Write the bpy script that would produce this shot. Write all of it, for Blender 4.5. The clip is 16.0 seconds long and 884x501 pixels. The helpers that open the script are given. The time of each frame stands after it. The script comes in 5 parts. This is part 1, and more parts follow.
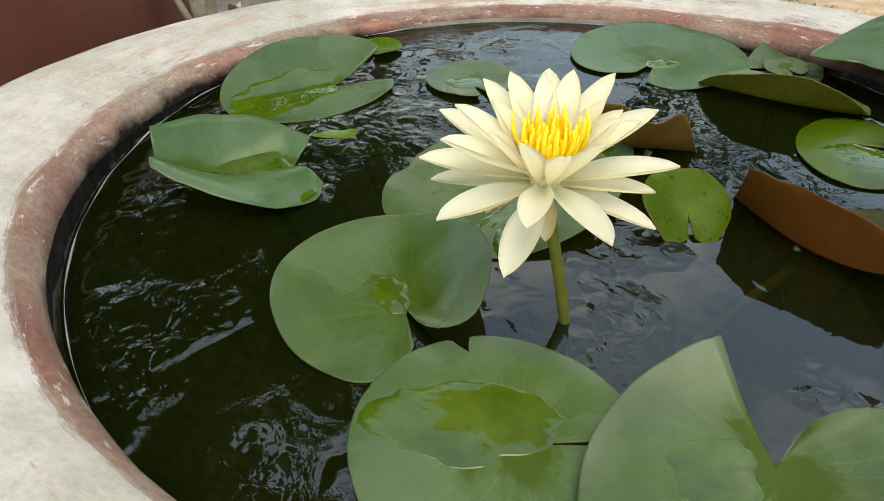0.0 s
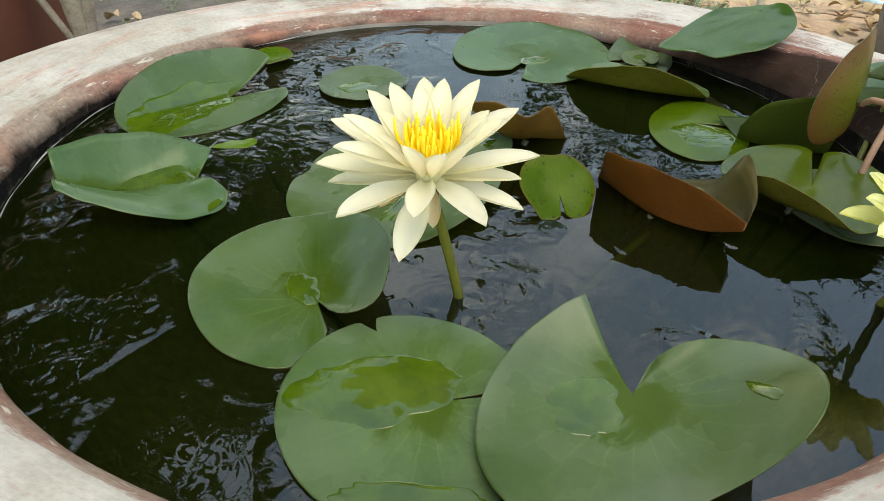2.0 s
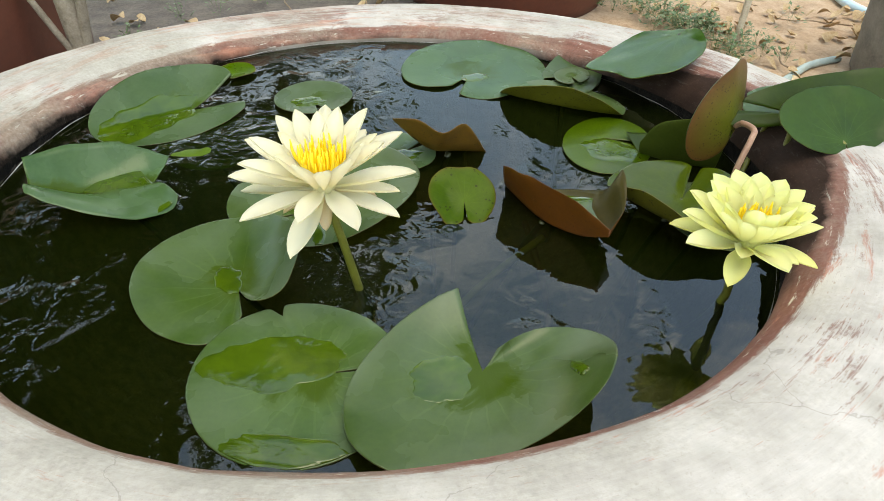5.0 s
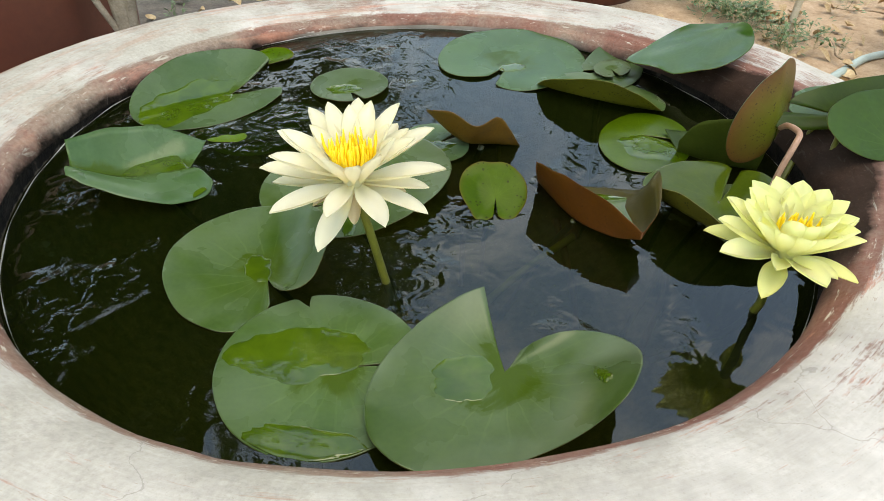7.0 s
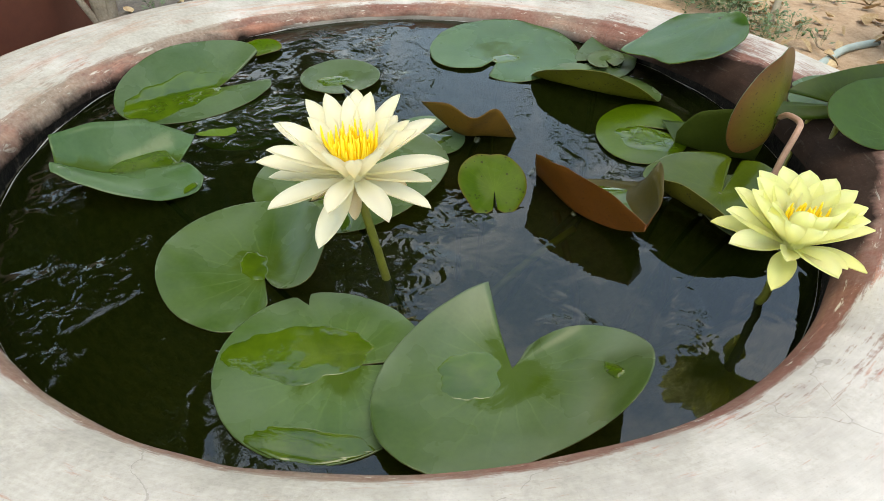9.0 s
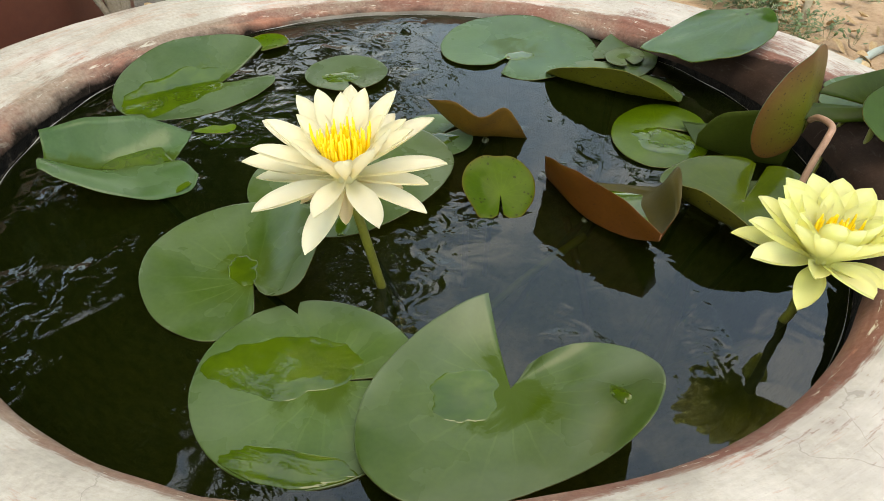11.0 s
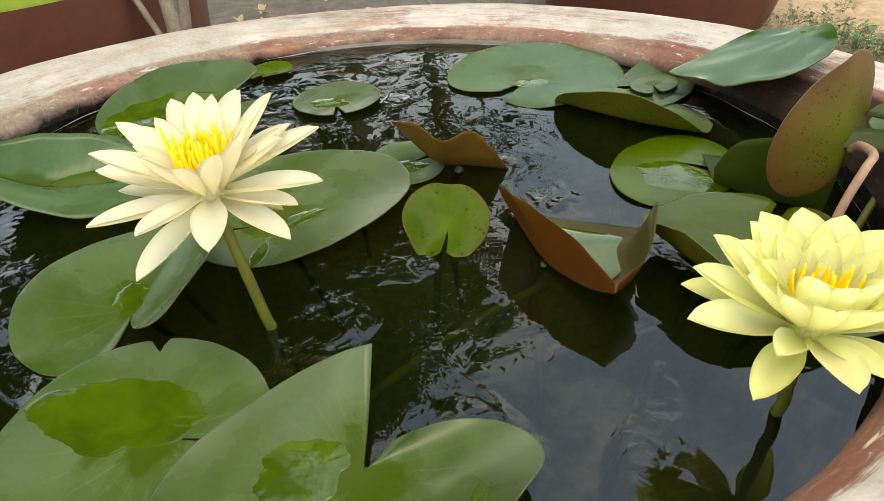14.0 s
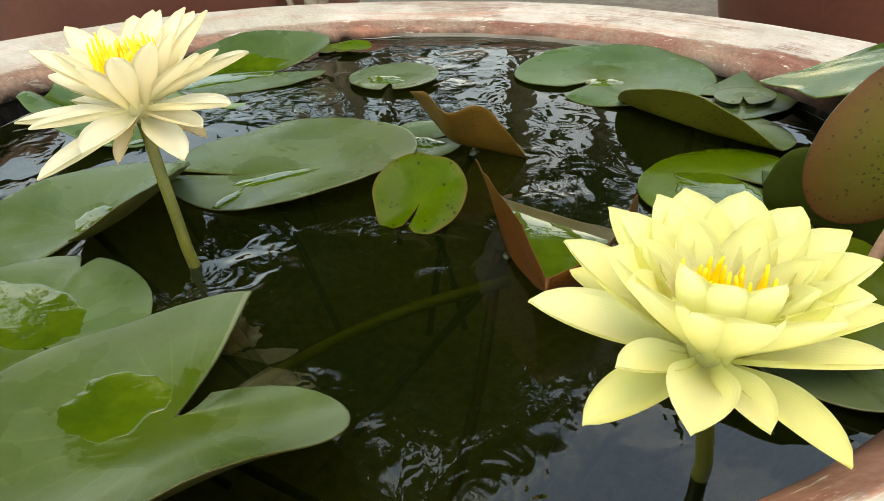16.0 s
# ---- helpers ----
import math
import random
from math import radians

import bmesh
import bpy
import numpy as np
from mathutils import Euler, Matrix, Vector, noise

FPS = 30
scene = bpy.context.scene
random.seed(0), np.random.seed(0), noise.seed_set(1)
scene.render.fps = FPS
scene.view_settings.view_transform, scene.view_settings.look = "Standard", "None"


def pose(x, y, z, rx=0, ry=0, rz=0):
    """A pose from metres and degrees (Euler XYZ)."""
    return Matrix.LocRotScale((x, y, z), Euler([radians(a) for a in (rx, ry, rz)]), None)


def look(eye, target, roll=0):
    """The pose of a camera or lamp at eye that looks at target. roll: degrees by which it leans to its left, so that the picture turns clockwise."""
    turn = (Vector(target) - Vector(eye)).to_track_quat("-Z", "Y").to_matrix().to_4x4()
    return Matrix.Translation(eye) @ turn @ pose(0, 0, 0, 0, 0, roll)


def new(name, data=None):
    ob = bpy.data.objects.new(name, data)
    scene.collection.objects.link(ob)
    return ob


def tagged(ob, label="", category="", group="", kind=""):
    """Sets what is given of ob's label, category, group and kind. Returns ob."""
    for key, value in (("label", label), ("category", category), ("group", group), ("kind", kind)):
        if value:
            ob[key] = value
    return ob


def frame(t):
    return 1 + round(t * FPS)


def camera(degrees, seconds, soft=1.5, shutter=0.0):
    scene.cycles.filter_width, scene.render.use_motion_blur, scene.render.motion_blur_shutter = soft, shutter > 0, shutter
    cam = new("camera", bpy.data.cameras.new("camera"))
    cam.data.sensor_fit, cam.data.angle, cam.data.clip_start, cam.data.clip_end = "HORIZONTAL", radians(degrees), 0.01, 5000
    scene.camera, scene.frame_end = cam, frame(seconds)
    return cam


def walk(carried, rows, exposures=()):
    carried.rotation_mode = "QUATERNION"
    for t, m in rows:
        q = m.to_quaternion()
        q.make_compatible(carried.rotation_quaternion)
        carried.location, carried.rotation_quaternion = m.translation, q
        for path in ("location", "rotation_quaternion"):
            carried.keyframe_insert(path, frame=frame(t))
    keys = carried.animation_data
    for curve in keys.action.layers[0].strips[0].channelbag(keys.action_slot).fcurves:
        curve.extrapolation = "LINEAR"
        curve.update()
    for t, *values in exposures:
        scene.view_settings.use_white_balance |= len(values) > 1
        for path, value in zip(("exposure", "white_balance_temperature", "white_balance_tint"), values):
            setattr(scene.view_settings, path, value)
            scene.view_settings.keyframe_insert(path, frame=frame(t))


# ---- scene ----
cam = camera(70.3, 16.0, soft=0.6)
PATH = [
    (0, (-0.051, -0.494, 0.707), (-0.258, 1.07, -0.521), 0.3),
    (0.5, (-0.043, -0.491, 0.709), (-0.207, 1.079, -0.519), -0.1),
    (1, (-0.042, -0.491, 0.712), (-0.148, 1.06, -0.547), 0.6),
    (1.5, (-0.038, -0.509, 0.724), (-0.071, 1.053, -0.525), 1.0),
    (2, (-0.039, -0.537, 0.736), (0.031, 1.033, -0.502), 1.4),
    (2.5, (-0.027, -0.569, 0.746), (0.111, 1.008, -0.477), 1.4),
    (3, (-0.006, -0.587, 0.749), (0.091, 1.006, -0.456), 0.7),
    (3.5, (0.018, -0.606, 0.758), (0.059, 1.016, -0.411), 0.4),
    (6, (0.059, -0.597, 0.801), (0.085, 0.935, -0.483), 2.4),
    (6.5, (0.062, -0.594, 0.8), (0.019, 0.947, -0.475), 2.3),
    (7, (0.057, -0.594, 0.799), (-0.013, 0.934, -0.489), 1.2),
    (7.5, (0.05, -0.588, 0.797), (0.01, 0.936, -0.498), 1.6),
    (8, (0.047, -0.588, 0.794), (0.014, 0.935, -0.502), 1.9),
    (8.5, (0.038, -0.588, 0.792), (0.011, 0.933, -0.505), 2.2),
    (9, (0.041, -0.585, 0.792), (0.025, 0.932, -0.511), 1.8),
    (11.5, (0.072, -0.545, 0.767), (-0.036, 0.965, -0.539), 1.2),
    (12, (0.092, -0.537, 0.759), (-0.073, 0.987, -0.525), 0.8),
    (12.5, (0.1, -0.533, 0.756), (-0.186, 1.014, -0.478), -1.0),
    (13, (0.124, -0.512, 0.738), (-0.181, 1.044, -0.481), -1.3),
    (13.5, (0.154, -0.486, 0.721), (-0.183, 1.069, -0.49), -1.8),
    (14, (0.19, -0.469, 0.709), (-0.239, 1.092, -0.465), -3.3),
    (14.5, (0.225, -0.44, 0.685), (-0.245, 1.1, -0.502), -3.2),
    (15, (0.25, -0.427, 0.671), (-0.321, 1.113, -0.471), -2.2),
    (15.5, (0.274, -0.422, 0.664), (-0.506, 1.068, -0.417), -1.8),
    (16, (0.305, -0.398, 0.642), (-0.576, 1.037, -0.436), -2.4),
]
walk(cam, [(t, look(eye, target, roll)) for t, eye, target, roll in PATH], [(0.0, 1.80, 9100, 8), (3.5, 1.88, 8700, 6), (9.0, 1.86, 8700, 8), (12.5, 1.90, 10300, 9), (16.0, 1.96, 10300, 9)])

# ---------------------------------------------------------------- world and light
world = bpy.data.worlds.new("world")
scene.world = world
world.use_nodes = True
wn, wl = world.node_tree.nodes, world.node_tree.links
sky = wn.new("ShaderNodeTexSky")
sky.sky_type = "NISHITA"
sky.sun_disc = False
sky.sun_elevation, sky.sun_rotation = radians(80), radians(151)
sky.air_density, sky.dust_density, sky.ozone_density = 1.3, 0.35, 1.5
wn["Background"].inputs["Strength"].default_value = 0.145
# thin broken cloud over the whole sky
aim, veil, cover, cloudy = wn.new("ShaderNodeTexCoord"), wn.new("ShaderNodeTexNoise"), wn.new("ShaderNodeValToRGB"), wn.new("ShaderNodeMix")
veil.inputs["Scale"].default_value, veil.inputs["Detail"].default_value, veil.inputs["Roughness"].default_value, veil.inputs["Distortion"].default_value = 2.6, 6, 0.6, 0.4
cover.color_ramp.elements[0].position, cover.color_ramp.elements[1].position = 0.46, 0.70
cloudy.data_type = "RGBA"
cloudy.inputs[7].default_value = (4.5, 5.3, 6.7, 1)
wl.new(aim.outputs["Generated"], veil.inputs["Vector"])
wl.new(veil.outputs["Fac"], cover.inputs["Fac"])
wl.new(cover.outputs["Color"], cloudy.inputs[0])
wl.new(sky.outputs["Color"], cloudy.inputs[6])
wl.new(cloudy.outputs[2], wn["Background"].inputs["Color"])

sun = new("sun", bpy.data.lights.new("sun", "SUN"))
sun.data.energy, sun.data.angle, sun.data.color = 0.60, radians(40), (1.0, 0.95, 0.86)
sun.matrix_world = look((0.42, -0.76, 4.92), (0, 0, 0))

GZ, WZ = -0.20, 0.42          # ground and water heights
LIP = 0.4534                  # height of the tub's inner lip at its centre


# ---------------------------------------------------------------- materials
def ramp(nt, fac, stops):
    n = nt.nodes.new("ShaderNodeValToRGB")
    e = n.color_ramp.elements
    while len(e) < len(stops):
        e.new(0.5)
    for el, (p, c) in zip(e, stops):
        el.position, el.color = p, (*c, 1) if len(c) == 3 else c
    nt.links.new(fac, n.inputs["Fac"])
    return n.outputs["Color"]


def tex_noise(nt, vec, scale, detail=4.0, rough=0.55, distort=0.0):
    n = nt.nodes.new("ShaderNodeTexNoise")
    n.inputs["Scale"].default_value, n.inputs["Detail"].default_value = scale, detail
    n.inputs["Roughness"].default_value, n.inputs["Distortion"].default_value = rough, distort
    if vec is not None:
        nt.links.new(vec, n.inputs["Vector"])
    return n.outputs["Fac"]


def mix(nt, fac, a, b, mode="MIX"):
    n = nt.nodes.new("ShaderNodeMix")
    n.data_type, n.blend_type = "RGBA", mode
    for sock, v in (("Factor_Float", fac), ("A_Color", a), ("B_Color", b)):
        s = next(i for i in n.inputs if i.identifier == sock)
        if isinstance(v, (int, float)):
            s.default_value = v
        elif isinstance(v, tuple):
            s.default_value = (*v, 1)
        else:
            nt.links.new(v, s)
    return next(o for o in n.outputs if o.identifier == "Result_Color")


def calc(nt, op, a, b=None, clamp=False):
    n = nt.nodes.new("ShaderNodeMath")
    n.operation, n.use_clamp = op, clamp
    for i, v in enumerate((a, b)):
        if v is None:
            continue
        if isinstance(v, (int, float)):
            n.inputs[i].default_value = v
        else:
            nt.links.new(v, n.inputs[i])
    return n.outputs[0]


def material(name):
    m = bpy.data.materials.new(name)
    m.use_nodes = True
    nt = m.node_tree
    return m, nt, nt.nodes["Principled BSDF"]


def coords(nt, kind="Object"):
    return nt.nodes.new("ShaderNodeTexCoord").outputs[kind]


def bump(nt, bsdf, height, strength, dist):
    n = nt.nodes.new("ShaderNodeBump")
    n.inputs["Strength"].default_value, n.inputs["Distance"].default_value = strength, dist
    nt.links.new(height, n.inputs["Height"])
    nt.links.new(n.outputs["Normal"], bsdf.inputs["Normal"])


def simple(name, lo, hi, scale, rough=0.6, bump_h=0.0, fine=None, spec=0.5, metallic=0.0):
    """Two-scale mottled surface between two colours."""
    m, nt, b = material(name)
    v = coords(nt)
    n1, n2 = tex_noise(nt, v, scale), tex_noise(nt, v, fine or scale * 9, 6)
    f = calc(nt, "ADD", calc(nt, "MULTIPLY", n1, 0.65), calc(nt, "MULTIPLY", n2, 0.35))
    nt.links.new(ramp(nt, f, [(0.33, lo), (0.67, hi)]), b.inputs["Base Color"])
    b.inputs["Roughness"].default_value = rough
    b.inputs["Specular IOR Level"].default_value = spec
    b.inputs["Metallic"].default_value = metallic
    if bump_h:
        bump(nt, b, n2, 0.6, bump_h)
    return m


def leaf_material(name, dark, light, vein, rough=0.42, spots=0.0, spot_col=(0.02, 0.01, 0.005), rim_col=None, veins=0.42, trans=0.25, spec=0.5, centre=0.0, waxy_sheen=0.0, spread=5.0, grain=330):
    """Waxy leaf: mottled, with veins that fan out from the stalk (UV: x round the leaf, y out to the edge)."""
    m, nt, b = material(name)
    info = nt.nodes.new("ShaderNodeObjectInfo")
    shift = nt.nodes.new("ShaderNodeVectorMath")
    nt.links.new(coords(nt), shift.inputs[0])
    nt.links.new(calc(nt, "MULTIPLY", info.outputs["Random"], 9.0), shift.inputs[1])
    v = shift.outputs[0]
    uv = nt.nodes.new("ShaderNodeUVMap")
    sep = nt.nodes.new("ShaderNodeSeparateXYZ")
    nt.links.new(uv.outputs["UV"], sep.inputs[0])
    n1 = tex_noise(nt, v, 22, 4, 0.6, 0.4)
    n2 = tex_noise(nt, v, 260, 3)
    f = calc(nt, "ADD", calc(nt, "MULTIPLY", n1, 0.62), calc(nt, "MULTIPLY", n2, 0.38))
    col = ramp(nt, f, [(0.32, dark), (0.7, light)])
    wob = tex_noise(nt, v, 60, 2)
    ray_pos = calc(nt, "ADD", calc(nt, "MULTIPLY", sep.outputs[0], 19.0), calc(nt, "MULTIPLY", wob, 0.35))
    tri = calc(nt, "ABSOLUTE", calc(nt, "SUBTRACT", calc(nt, "FRACT", ray_pos), 0.5))
    line = calc(nt, "MULTIPLY", calc(nt, "LESS_THAN", tri, 0.055), calc(nt, "POWER", calc(nt, "SUBTRACT", 1.0, sep.outputs[1], True), 1.4), True)
    col = mix(nt, calc(nt, "MULTIPLY", line, veins), col, vein)
    hub = calc(nt, "POWER", calc(nt, "SUBTRACT", 1.0, sep.outputs[1], True), spread)
    col = mix(nt, calc(nt, "MULTIPLY", hub, 0.45 + centre), col, vein)
    if rim_col:
        edge = calc(nt, "POWER", sep.outputs[1], 26.0)
        col = mix(nt, calc(nt, "MULTIPLY", edge, 0.8), col, rim_col)
    if spots:
        sp = nt.nodes.new("ShaderNodeTexVoronoi")
        sp.inputs["Scale"].default_value = grain
        nt.links.new(v, sp.inputs["Vector"])
        keep = calc(nt, "GREATER_THAN", tex_noise(nt, v, 75, 2), 0.53)
        col = mix(nt, calc(nt, "MULTIPLY", calc(nt, "MULTIPLY", calc(nt, "LESS_THAN", sp.outputs["Distance"], 0.27), keep), spots), col, spot_col)
    hue = nt.nodes.new("ShaderNodeHueSaturation")
    nt.links.new(calc(nt, "ADD", 0.485, calc(nt, "MULTIPLY", info.outputs["Random"], 0.03)), hue.inputs["Hue"])
    nt.links.new(calc(nt, "ADD", 0.85, calc(nt, "MULTIPLY", info.outputs["Random"], 0.3)), hue.inputs["Value"])
    nt.links.new(col, hue.inputs["Color"])
    col = hue.outputs["Color"]
    # wet patches, darker and glossy; dry ones paled by sky sheen painted on the wax
    soak = ramp(nt, tex_noise(nt, v, 12, 3, 0.5, 0.5), [(0.36, (0, 0, 0)), (0.66, (1, 1, 1))])
    if waxy_sheen:
        hollow = calc(nt, "MULTIPLY", calc(nt, "ADD", calc(nt, "SUBTRACT", 0.40, sep.outputs[1]), calc(nt, "MULTIPLY", calc(nt, "SUBTRACT", tex_noise(nt, v, 26, 5, 0.6, 0.8), 0.5), 1.3)), 5.0, True)
        soak = calc(nt, "MAXIMUM", soak, hollow)
        col = mix(nt, calc(nt, "MULTIPLY", hollow, 0.8), col, (0.062, 0.105, 0.005))
        nt.links.new(calc(nt, "SUBTRACT", spec, calc(nt, "MULTIPLY", hollow, spec * 0.55)), b.inputs["Specular IOR Level"])
    # pale sky sheen put into the colour, stronger towards the leaf's edge
    sheen_bloom = mix(nt, calc(nt, "MULTIPLY", calc(nt, "ADD", 0.45, calc(nt, "MULTIPLY", calc(nt, "POWER", sep.outputs[1], 1.6), 1.15)), waxy_sheen), col, (0.17, 0.205, 0.155))
    col = mix(nt, soak, sheen_bloom, mix(nt, 0.34, col, tuple(c * 0.45 for c in dark)))
    nt.links.new(col, b.inputs["Base Color"])
    dull = tex_noise(nt, v, 35, 3)
    nt.links.new(calc(nt, "ADD", calc(nt, "SUBTRACT", rough + 0.02, calc(nt, "MULTIPLY", soak, 0.14)), calc(nt, "MULTIPLY", calc(nt, "SUBTRACT", dull, 0.5), 0.16)), b.inputs["Roughness"])
    if not waxy_sheen:
        b.inputs["Specular IOR Level"].default_value = spec
    hgt = calc(nt, "ADD", calc(nt, "MULTIPLY", line, -0.5), calc(nt, "MULTIPLY", n2, 0.35))
    bump(nt, b, hgt, 0.26, 0.0009)
    if trans:
        t = nt.nodes.new("ShaderNodeBsdfTranslucent")
        bright = mix(nt, 0.5, col, (0.22, 0.30, 0.03))
        nt.links.new(bright, t.inputs["Color"])
        ms = nt.nodes.new("ShaderNodeMixShader")
        ms.inputs[0].default_value = trans
        nt.links.new(b.outputs[0], ms.inputs[1])
        nt.links.new(t.outputs[0], ms.inputs[2])
        nt.links.new(ms.outputs[0], nt.nodes["Material Output"].inputs["Surface"])
    return m


M_PAD = leaf_material("lily_pad_green", (0.042, 0.086, 0.011), (0.086, 0.142, 0.024), (0.16, 0.23, 0.055), 0.33, spec=0.34, waxy_sheen=0.30, veins=0.60)
M_PAD_GLOSS = leaf_material("lily_pad_glossy_green", (0.028, 0.080, 0.010), (0.060, 0.125, 0.022), (0.10, 0.17, 0.04), 0.25, spec=0.38)
M_PAD_DARK = leaf_material("lily_pad_deep_green", (0.018, 0.042, 0.003), (0.038, 0.074, 0.006), (0.07, 0.13, 0.015), 0.42, spec=0.22)
M_PAD_BLUE = leaf_material("lily_pad_bluish", (0.045, 0.095, 0.026), (0.085, 0.15, 0.046), (0.13, 0.19, 0.06), 0.32, spec=0.30, waxy_sheen=0.18)
M_PAD_MID = leaf_material("lily_pad_mid_green", (0.036, 0.082, 0.018), (0.070, 0.130, 0.034), (0.12, 0.18, 0.05), 0.30, spec=0.38, waxy_sheen=0.10)
M_PAD_FRESH = leaf_material("lily_pad_fresh", (0.036, 0.092, 0.002), (0.075, 0.148, 0.004), (0.14, 0.26, 0.02), 0.28, 0.9, (0.018, 0.016, 0.004), (0.16, 0.09, 0.02), 0.4, 0.25, 0.08, grain=210)
M_PAD_YELLOW = leaf_material("lily_pad_yellow_green", (0.075, 0.155, 0.012), (0.13, 0.23, 0.02), (0.19, 0.28, 0.05), 0.2)
M_PAD_OLIVE = leaf_material("lily_pad_olive", (0.035, 0.066, 0.002), (0.066, 0.100, 0.004), (0.10, 0.15, 0.01), 0.24, spec=0.3, trans=0.15)
M_UNDER_RED = leaf_material("leaf_back_rust", (0.112, 0.038, 0.003), (0.21, 0.080, 0.006), (0.22, 0.08, 0.012), 0.5, 0.6, (0.06, 0.014, 0.006), None, 0.2, 0.15, 0.35)
M_UNDER_OLIVE = leaf_material("leaf_back_olive", (0.095, 0.086, 0.007), (0.165, 0.15, 0.014), (0.16, 0.15, 0.02), 0.5, 0.95, (0.025, 0.016, 0.006), None, 0.15, 0.25, 0.35, grain=240)
M_UNDER_BROWN = leaf_material("leaf_back_brown", (0.13, 0.050, 0.008), (0.22, 0.095, 0.014), (0.22, 0.11, 0.02), 0.5, 0.85, (0.045, 0.018, 0.008), None, 0.2, 0.25, 0.35)
M_UNDER_TAN = leaf_material("leaf_back_tan", (0.098, 0.046, 0.009), (0.155, 0.086, 0.013), (0.125, 0.185, 0.012), 0.5, 0.85, (0.035, 0.014, 0.006), (0.13, 0.040, 0.010), 0.40, 0.2, 0.35, 0.5, spread=1.1)
M_UNDER_DARK = leaf_material("leaf_back_dark_olive", (0.045, 0.070, 0.008), (0.085, 0.115, 0.014), (0.10, 0.13, 0.02), 0.6, 0.4, (0.02, 0.02, 0.006), None, 0.3, 0.25, 0.2)
M_UNDER = leaf_material("leaf_back_brown_green", (0.06, 0.055, 0.012), (0.13, 0.10, 0.02), (0.12, 0.13, 0.03), 0.5, 0.4)
M_BRONZE = leaf_material("leaf_bronze", (0.050, 0.044, 0.005), (0.095, 0.080, 0.008), (0.09, 0.09, 0.02), 0.48, spec=0.25)


def wet_material():
    m, nt, b = material("wet_leaf")
    v = coords(nt)
    col = ramp(nt, tex_noise(nt, v, 35, 4, 0.6, 0.6), [(0.3, (0.026, 0.054, 0.003)), (0.7, (0.056, 0.096, 0.005))])
    nt.links.new(col, b.inputs["Base Color"])
    b.inputs["Roughness"].default_value = 0.04
    b.inputs["IOR"].default_value = 1.5
    bump(nt, b, tex_noise(nt, v, 42, 2, 0.5, 0.7), 0.16, 0.002)
    return m


M_WET = wet_material()


def petal_material(name, base, tip, glow):
    m, nt, b = material(name)
    uv = nt.nodes.new("ShaderNodeUVMap")
    sep = nt.nodes.new("ShaderNodeSeparateXYZ")
    nt.links.new(uv.outputs["UV"], sep.inputs[0])
    v = coords(nt)
    grain = nt.nodes.new("ShaderNodeTexWave")
    grain.wave_type, grain.bands_direction = "BANDS", "X"
    grain.inputs["Scale"].default_value, grain.inputs["Distortion"].default_value = 7, 1.5
    nt.links.new(uv.outputs["UV"], grain.inputs["Vector"])
    col = ramp(nt, sep.outputs[1], [(0.0, base), (0.45, tip), (1.0, tip)])
    col = mix(nt, calc(nt, "MULTIPLY", grain.outputs["Fac"], 0.10), col, tuple(c * 0.86 for c in tip))
    col = mix(nt, calc(nt, "MULTIPLY", tex_noise(nt, v, 90, 3), 0.12), col, glow)
    nt.links.new(col, b.inputs["Base Color"])
    b.inputs["Roughness"].default_value = 0.48
    b.inputs["Specular IOR Level"].default_value = 0.3
    bump(nt, b, grain.outputs["Fac"], 0.15, 0.0006)
    t = nt.nodes.new("ShaderNodeBsdfTranslucent")
    nt.links.new(mix(nt, 0.5, col, glow), t.inputs["Color"])
    ms = nt.nodes.new("ShaderNodeMixShader")
    ms.inputs[0].default_value = 0.62
    nt.links.new(b.outputs[0], ms.inputs[1])
    nt.links.new(t.outputs[0], ms.inputs[2])
    nt.links.new(ms.outputs[0], nt.nodes["Material Output"].inputs["Surface"])
    return m


M_PETAL_CREAM = petal_material("petal_cream", (0.93, 0.89, 0.60), (0.94, 0.915, 0.80), (0.93, 0.88, 0.66))
M_PETAL_YELLOW = petal_material("petal_yellow", (0.95, 0.935, 0.48), (0.96, 0.955, 0.66), (0.955, 0.945, 0.56))
M_SEPAL_YELLOW = petal_material("sepal_yellow_green", (0.86, 0.86, 0.32), (0.93, 0.92, 0.50), (0.92, 0.92, 0.42))
M_SEPAL_PINK = petal_material("sepal_pinkish", (0.70, 0.52, 0.28), (0.86, 0.76, 0.58), (0.85, 0.70, 0.45))
M_STAMEN = simple("stamen_yellow", (0.94, 0.58, 0.015), (0.97, 0.76, 0.06), 120, 0.5)
M_STEM = simple("flower_stem_olive", (0.085, 0.085, 0.008), (0.15, 0.15, 0.018), 60, 0.4, 0.0004)
M_STEM_PINK = simple("stalk_pinkish_brown", (0.24, 0.12, 0.075), (0.42, 0.25, 0.17), 60, 0.45, 0.0004)
M_STEM_MAIN = simple("stalk_yellow_green", (0.15, 0.155, 0.018), (0.25, 0.235, 0.032), 50, 0.5)
M_STEM_SUB = simple("stalk_under_water", (0.020, 0.024, 0.005), (0.045, 0.048, 0.010), 50, 0.5)
M_STEM_RED = simple("stalk_red_brown", (0.06, 0.020, 0.006), (0.11, 0.042, 0.012), 50, 0.5)


